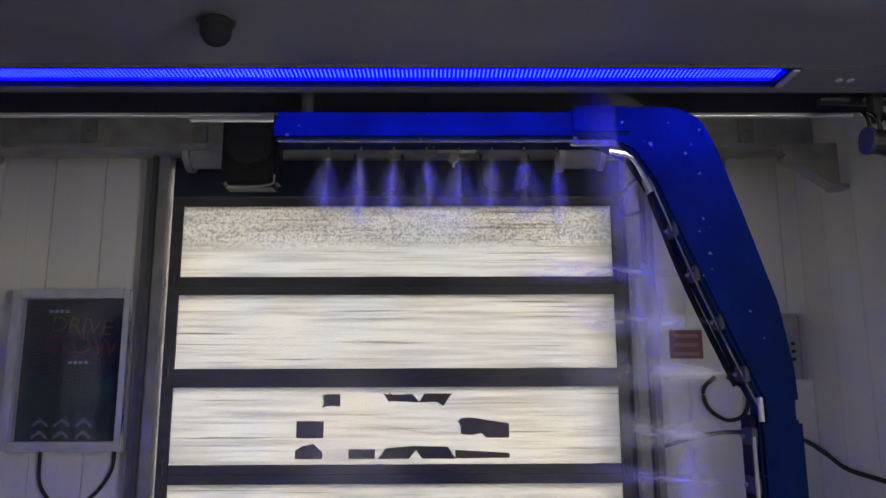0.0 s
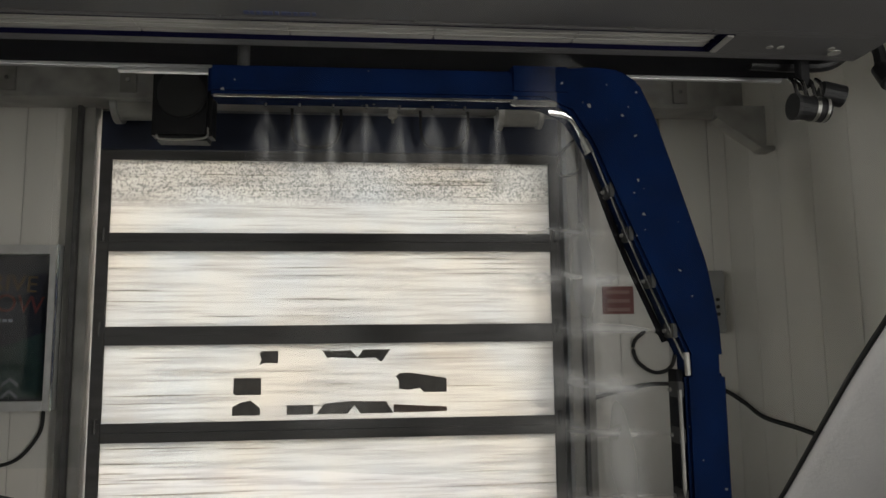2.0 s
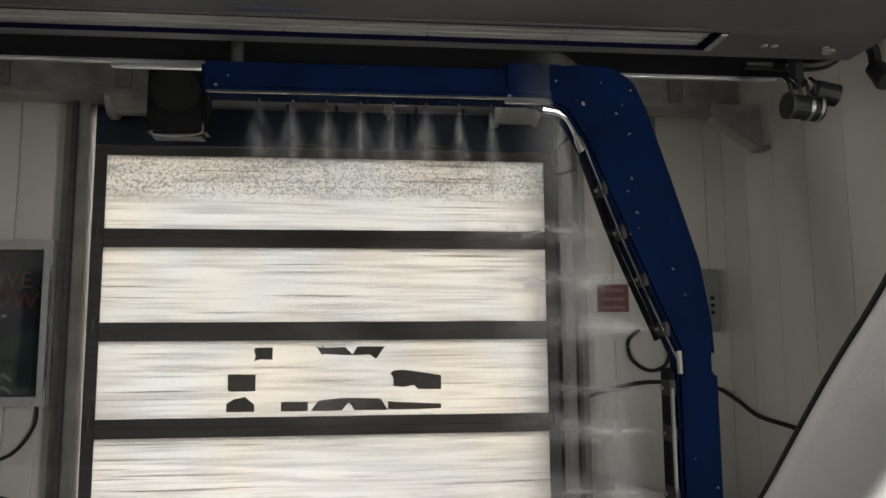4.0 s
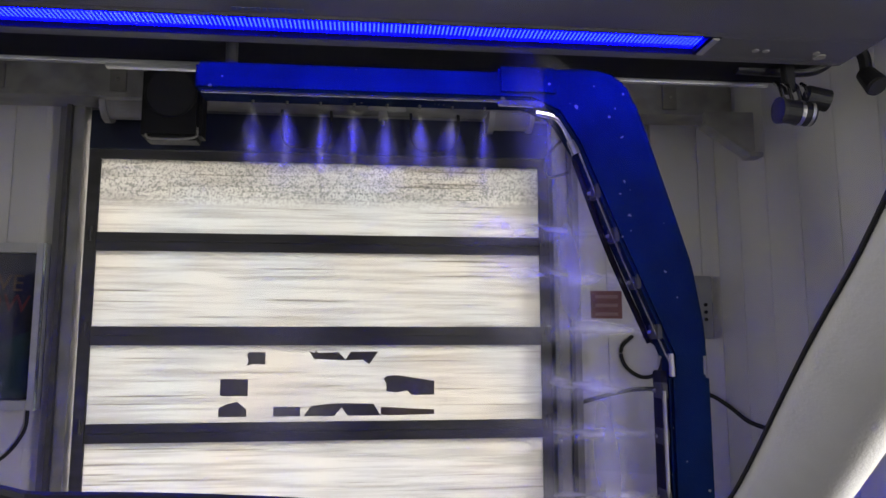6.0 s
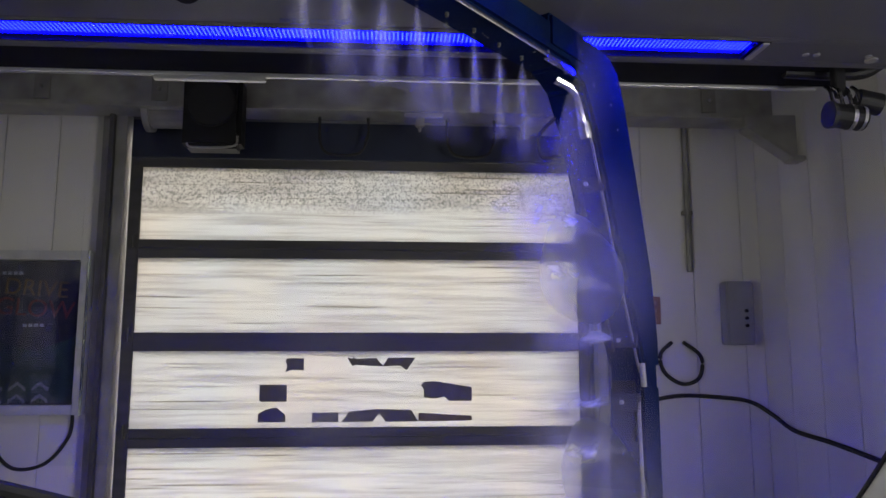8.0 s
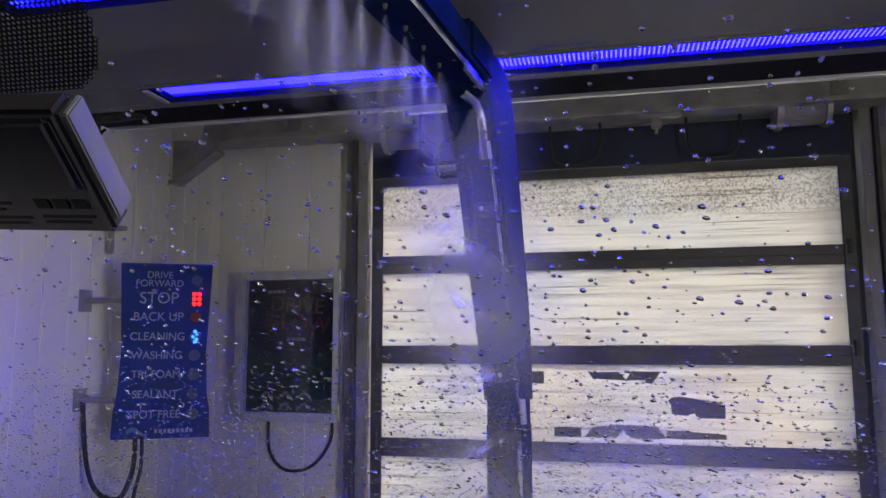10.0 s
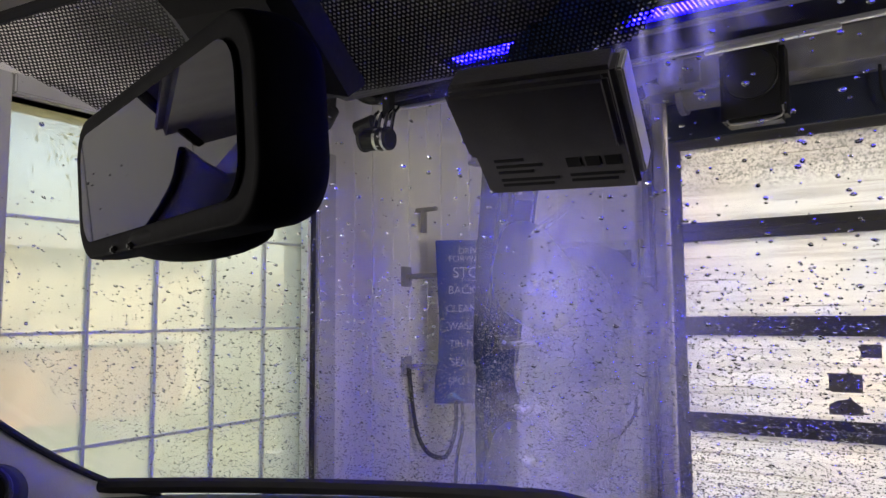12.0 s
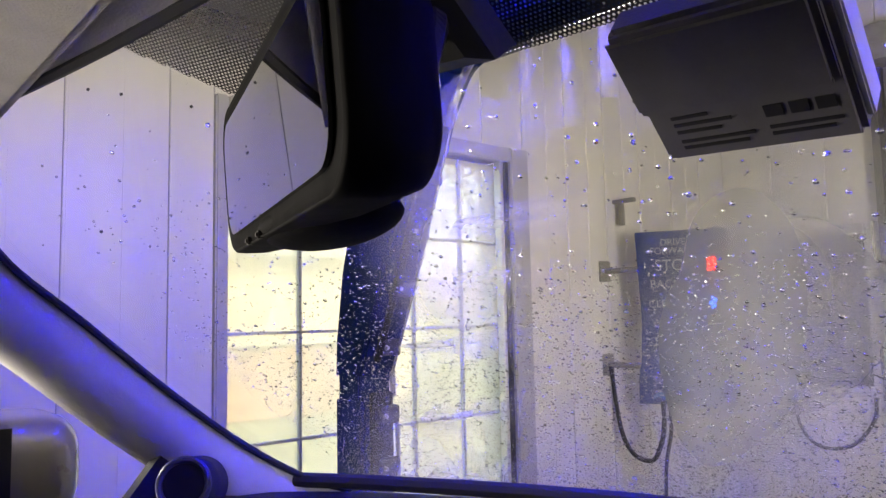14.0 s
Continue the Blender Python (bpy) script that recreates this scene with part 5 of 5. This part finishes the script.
MIRRORBLACK = mat("mirror_black_plastic", (0.006, 0.006, 0.007), 0.75, var=0.1, scale=40, spec=0.02)
part("housing", bm, MIRRORBLACK, rv, smooth=True)
SILVER = bpy.data.materials.new("mirror_silver")
SILVER.use_nodes = True
b = SILVER.node_tree.nodes["Principled BSDF"]
b.inputs["Base Color"].default_value, b.inputs["Metallic"].default_value, b.inputs["Roughness"].default_value = (0.18, 0.185, 0.205, 1), 1.0, 0.015
part("mirror_glass", prism(rounded(0.1135, 0.0325, 0.017), -0.0107, -0.0080), SILVER, rv, "silvered glass")
bm = bmesh.new()
bmesh.ops.create_uvsphere(bm, u_segments=28, v_segments=14, radius=1, matrix=Matrix.Translation((-0.014, 0.022, -0.037)) @ Matrix.Diagonal((0.066, 0.032, 0.013, 1)))
part("button_pod", bm, MIRRORBLACK, rv, smooth=True)
for x in (-0.03, 0.0):
    part("button", box(x - 0.027, x - 0.023, -0.0115, -0.006, -0.0425, -0.0385, 0.001), RUBBER, rv)
part("stalk", tube([(0.02, 0.036, 0.0), (0.0, 0.065, 0.03), (-0.03, 0.09, 0.07), (-0.035, 0.105, 0.09)], 0.013, 10), BLACK, rv)
back_way = rv.matrix_basis.inverted()
bm = bmesh.new()
for lift, grow in ((-0.003, 1.0), (-0.022, 0.92), (-0.030, 0.7)):
    bm.faces.new([bm.verts.new(back_way @ on_glass(-0.775 + a * 0.048 * grow, 1.482 + c * 0.028 * grow, lift)) for a, c in ((-1, -1), (1, -1.1), (1.1, 1), (-0.9, 1))])
fl = list(bm.faces)
for f0, f1 in zip(fl, fl[1:]):
    for k in range(4):
        bm.faces.new((f0.verts[k], f0.verts[(k + 1) % 4], f1.verts[(k + 1) % 4], f1.verts[k]))
bmesh.ops.delete(bm, geom=[fl[1]], context="FACES_ONLY")
bmesh.ops.recalc_face_normals(bm, faces=bm.faces)
part("foot", bm, BLACK, rv, "black sensor cover on the glass")
part("wire_cover", tube([back_way @ on_glass(x, zz, -0.03) for x, zz in ((-0.775, 1.452), (-0.77, 1.458), (-0.765, 1.47))], 0.004, 8), STAINLESS, rv)

# ---- toll tag on the windscreen ----
def tag_pose():
    o = Vector((-0.663, 0.615, 1.379))
    ex = Vector((0.094, 0.010, -0.003)).normalized()
    up = Vector((0.007, -0.064, 0.05)).normalized()
    n = ex.cross(up).normalized()
    up = n.cross(ex)
    return Matrix((( ex.x, up.x, n.x, o.x), (ex.y, up.y, n.y, o.y), (ex.z, up.z, n.z, o.z), (0, 0, 0, 1)))


TAG = mat("grey_tag_plastic", (0.095, 0.092, 0.10), 0.5, var=0.15, scale=60, bump=0.1, fine=600)
tag = thing("toll_tag", "dark grey plastic toll tag stuck to the windscreen", "toll tag", m=tag_pose() @ pose(-0.0056, -0.009, 0) @ Matrix.Scale(1.12, 4))
part("case", box(0, 0.093, 0, 0.082, -0.022, -0.002, 0.003), TAG, tag)
part("upper_step", box(0.0, 0.090, 0.034, 0.081, -0.003, 0.004, 0.003), TAG, tag)
# highlight along the tag's edge, put into the clip's pale colour
part("side_clip", box(0.0925, 0.0965, 0.008, 0.078, -0.024, -0.006, 0.001), mat("clip_highlight", (0.55, 0.55, 0.55), 0.4), tag, "side clip with its highlight painted pale")
INK = mat("black_ink", (0.008, 0.008, 0.01), 0.6)
for x0, x1, z in ((0.012, 0.030, 0.027), (0.012, 0.040, 0.0225), (0.012, 0.034, 0.018), (0.012, 0.048, 0.012), (0.012, 0.044, 0.008), (0.055, 0.086, 0.013), (0.055, 0.082, 0.009)):
    part("print_bar", box(x0, x1, z, z + 0.0018, -0.002, -0.0014), INK, tag)
for i in range(3):
    part("mark_shape", box(0.055 + i * 0.011, 0.063 + i * 0.011, 0.020, 0.0265, -0.002, -0.0014), INK, tag)
part("pad", box(0.02, 0.07, 0.02, 0.06, -0.028, -0.022), RUBBER, tag)

# ---- water on the windscreen ----
# Sheets of drops thrown by the arm: each flies in from the leg and then stays on the glass.
def drop_sheet(count, seed, zone, size):
    rnd = random.Random(seed)
    vs, fs = [], []
    made = 0
    while made < count:
        x, z, r = zone(rnd)
        if in_frit(x, z) or z > 1.50:
            continue
        made += 1
        r *= size
        stretch_x, stretch_z = rnd.uniform(0.8, 1.35), rnd.uniform(0.75, 1.15)
        nrm = Vector((0.6 * (x - CX) / 0.82 ** 2, 1, 1.28)).normalized()
        ax = Vector((1, 0, 0)).cross(nrm).normalized()
        bx = nrm.cross(ax).normalized()
        lean = rnd.uniform(-0.25, 0.25)
        c = on_glass(x, z, 0.0045)
        n = len(vs)
        ph = rnd.uniform(0, 6.28)
        for k in range(7):
            a = ph + k * 2 * math.pi / 7
            rr = r * rnd.uniform(0.85, 1.12)
            vs.append(c + bx * rr * stretch_x * math.cos(a) + ax * rr * stretch_z * math.sin(a) + bx * lean * rr * math.sin(a))
        for k in range(7):
            a = ph + k * 2 * math.pi / 7
            vs.append(c + bx * r * 0.68 * stretch_x * math.cos(a) + ax * r * 0.68 * stretch_z * math.sin(a) + bx * lean * r * 0.6 * math.sin(a) + nrm * r * 0.42)
        vs.append(c + nrm * r * 0.58)
        for k in range(7):
            k2 = (k + 1) % 7
            fs.append((n + k, n + k2, n + 7 + k2, n + 7 + k))
            fs.append((n + 7 + k, n + 7 + k2, n + 14))
        fs.append(tuple(n + k for k in range(6, -1, -1)))
    me = bpy.data.meshes.new("water_drops")
    me.from_pydata(vs, [], fs)
    me.materials.append(WATER)
    for p in me.polygons:
        p.use_smooth = True
    ob = new("water_drops", me)
    ob.visible_shadow = False
    return tagged(ob, "clear water drops beaded on the windscreen", "water drops", "windscreen drops", kind="stuff")


def zone_mid(rnd):
    return rnd.uniform(-1.25, 0.05), rnd.triangular(1.09, 1.48, 1.20), rnd.uniform(0.6, 1.3) ** 2


def zone_low(rnd):
    return rnd.uniform(-1.28, 0.05), 1.08 + 0.20 * rnd.random() ** 1.5, rnd.uniform(0.5, 1.1)


def zone_fine(rnd):
    return rnd.gauss(-0.60, 0.22), 1.085 + 0.24 * rnd.random() ** 1.5, rnd.uniform(0.6, 1.3)


def zone_right(rnd):
    return rnd.gauss(-0.42, 0.22), rnd.uniform(1.10, 1.44), rnd.uniform(0.7, 1.3) ** 2


def zone_left(rnd):
    return rnd.gauss(-1.0, 0.13), rnd.uniform(1.09, 1.40), rnd.uniform(0.6, 1.2) ** 2


drops = [drop_sheet(1500, 1, zone_mid, 0.0012), drop_sheet(5200, 2, zone_low, 0.0011), drop_sheet(1000, 3, zone_right, 0.0013),
         drop_sheet(1500, 4, zone_left, 0.0011), drop_sheet(6000, 5, zone_low, 0.0010), drop_sheet(1500, 6, zone_mid, 0.0011), drop_sheet(9000, 7, zone_fine, 0.0009)]
LANDS = [(8.2, 8.7), (8.5, 9.0), (8.8, 9.2), (9.9, 10.4), (9.4, 9.9), (9.3, 9.8), (9.6, 10.6)]


# ---- what moves ----
# each half turn stands in for the strip switching on or off
FLASH = [0.05, 0.35, 0.65, 0.95, 1.25, 1.55, 1.85, 2.25, 2.55, 2.85, 3.15, 3.42, 3.78, 4.10, 4.42, 4.74, 5.05, 5.35, 5.66, 5.95, 6.35, 6.65]


def flash_rows(place):
    """The bar turns half round at each time of FLASH: diodes down first, then the lens, and so on."""
    rows, angle = [(0.0, place)], 0
    for t in FLASH:
        f = round(t * FPS)
        rows.append(((f - 1) / FPS, place @ pose(0, 0, 0, angle)))
        rows.append((f / FPS, place @ pose(0, 0, 0, angle + 60)))
        rows.append(((f + 1) / FPS, place @ pose(0, 0, 0, angle + 120)))
        angle += 180
        rows.append(((f + 2) / FPS, place @ pose(0, 0, 0, angle)))
    rows.append((14.0, place @ pose(0, 0, 0, angle)))
    return rows


# seconds, where the leg stands, and the way that the boom points from its inner end
LEG = [(0.0, 1.10, 2.78, 0), (6.65, 1.10, 2.78, 0), (7.0, 1.10, 2.78, 4), (7.2, 1.10, 2.78, 10), (7.6, 1.02, 2.78, 28), (8.0, 0.74, 2.77, 48), (8.5, 0.40, 2.75, 68), (9.0, 0.07, 2.75, 79), (9.5, -0.263, 2.75, 84),
       (10.0, -0.603, 2.75, 84), (10.5, -0.924, 2.75, 84), (11.0, -1.239, 2.75, 91), (11.5, -1.58, 2.74, 116), (12.0, -1.80, 2.61, 136), (12.5, -1.92, 2.29, 165),
       (13.0, -2.02, 2.03, 176), (13.5, -2.20, 1.87, 180), (14.0, -2.42, 1.62, 182)]
# the bridge rolls back along the bay as the arm comes round the side
BACK = [(0.0, 0.0), (11.0, 0.0), (11.5, -0.07), (12.0, -0.18), (12.5, -0.36), (13.0, -0.68), (13.5, -0.92), (14.0, -1.14)]
REACH = 1.66


def motions():
    walk(arm, [(t, pose(x - REACH * math.cos(radians(a)), y - REACH * math.sin(radians(a)), 0, 0, 0, a)) for t, x, y, a in LEG])
    for bar in bars:
        place = bar.matrix_basis.copy()
        walk(bar, flash_rows(place)[:-1] + [(t, pose(0, y, 0) @ place) for t, y in BACK if t > 7])
    for ob in ridden:
        place = ob.matrix_basis.copy()
        walk(ob, [(t, pose(0, y, 0) @ place) for t, y in BACK])
    for ob, (t0, t1) in zip(drops, LANDS):
        away = pose(0.4, 1.6, -1.02)
        walk(ob, [(0.0, away), (t0, away), ((t0 + t1) / 2, pose(0.15, 1.0, 0.1)), (t1, pose(0, 0, 0)), (14.0, pose(0, 0, 0))])
    walk(bank, [(0.0, pose(-0.5, 4.3, 0.9)), (3.5, pose(-0.2, 4.3, 1.0)), (7.0, pose(-0.5, 4.3, 0.95)), (10.0, pose(-0.2, 4.3, 0.9)), (14.0, pose(-0.6, 4.2, 0.9))])
    walk(bank2, [(0.0, pose(1.9, 4.5, -0.5)), (7.0, pose(1.9, 4.5, -0.5)), (9.3, pose(0.4, 4.0, -0.25)), (10.2, pose(-0.6, 3.6, 0.4)), (10.9, pose(-1.8, 3.3, 0.95)), (11.5, pose(-2.0, 3.3, 1.05)), (12.5, pose(-2.0, 3.4, 1.2)), (14.0, pose(-2.1, 3.5, 1.2))])
    walk(bank3, [(0.0, pose(0.6, 4.6, -0.45)), (7.0, pose(0.6, 4.6, -0.45)), (9.5, pose(-0.6, 4.4, -0.2)), (11.0, pose(-1.6, 3.7, 0.7)), (12.0, pose(-1.9, 3.3, 1.0)), (14.0, pose(-2.0, 3.1, 1.25))])
    rnd = random.Random(11)
    for ob, place, turn in sprays:
        spin = rnd.uniform(0, 60)
        rows = []
        t = 0.0
        while t <= 14.001:
            rows.append((t, Matrix.Translation(place) @ pose(0, 0, 0, rnd.uniform(-3, 3), turn + rnd.uniform(-3, 3), 0) @ pose(0, 0, 0, 0, 0, spin + rnd.uniform(-35, 35))))
            t += 0.25
        walk(ob, rows)


motions()
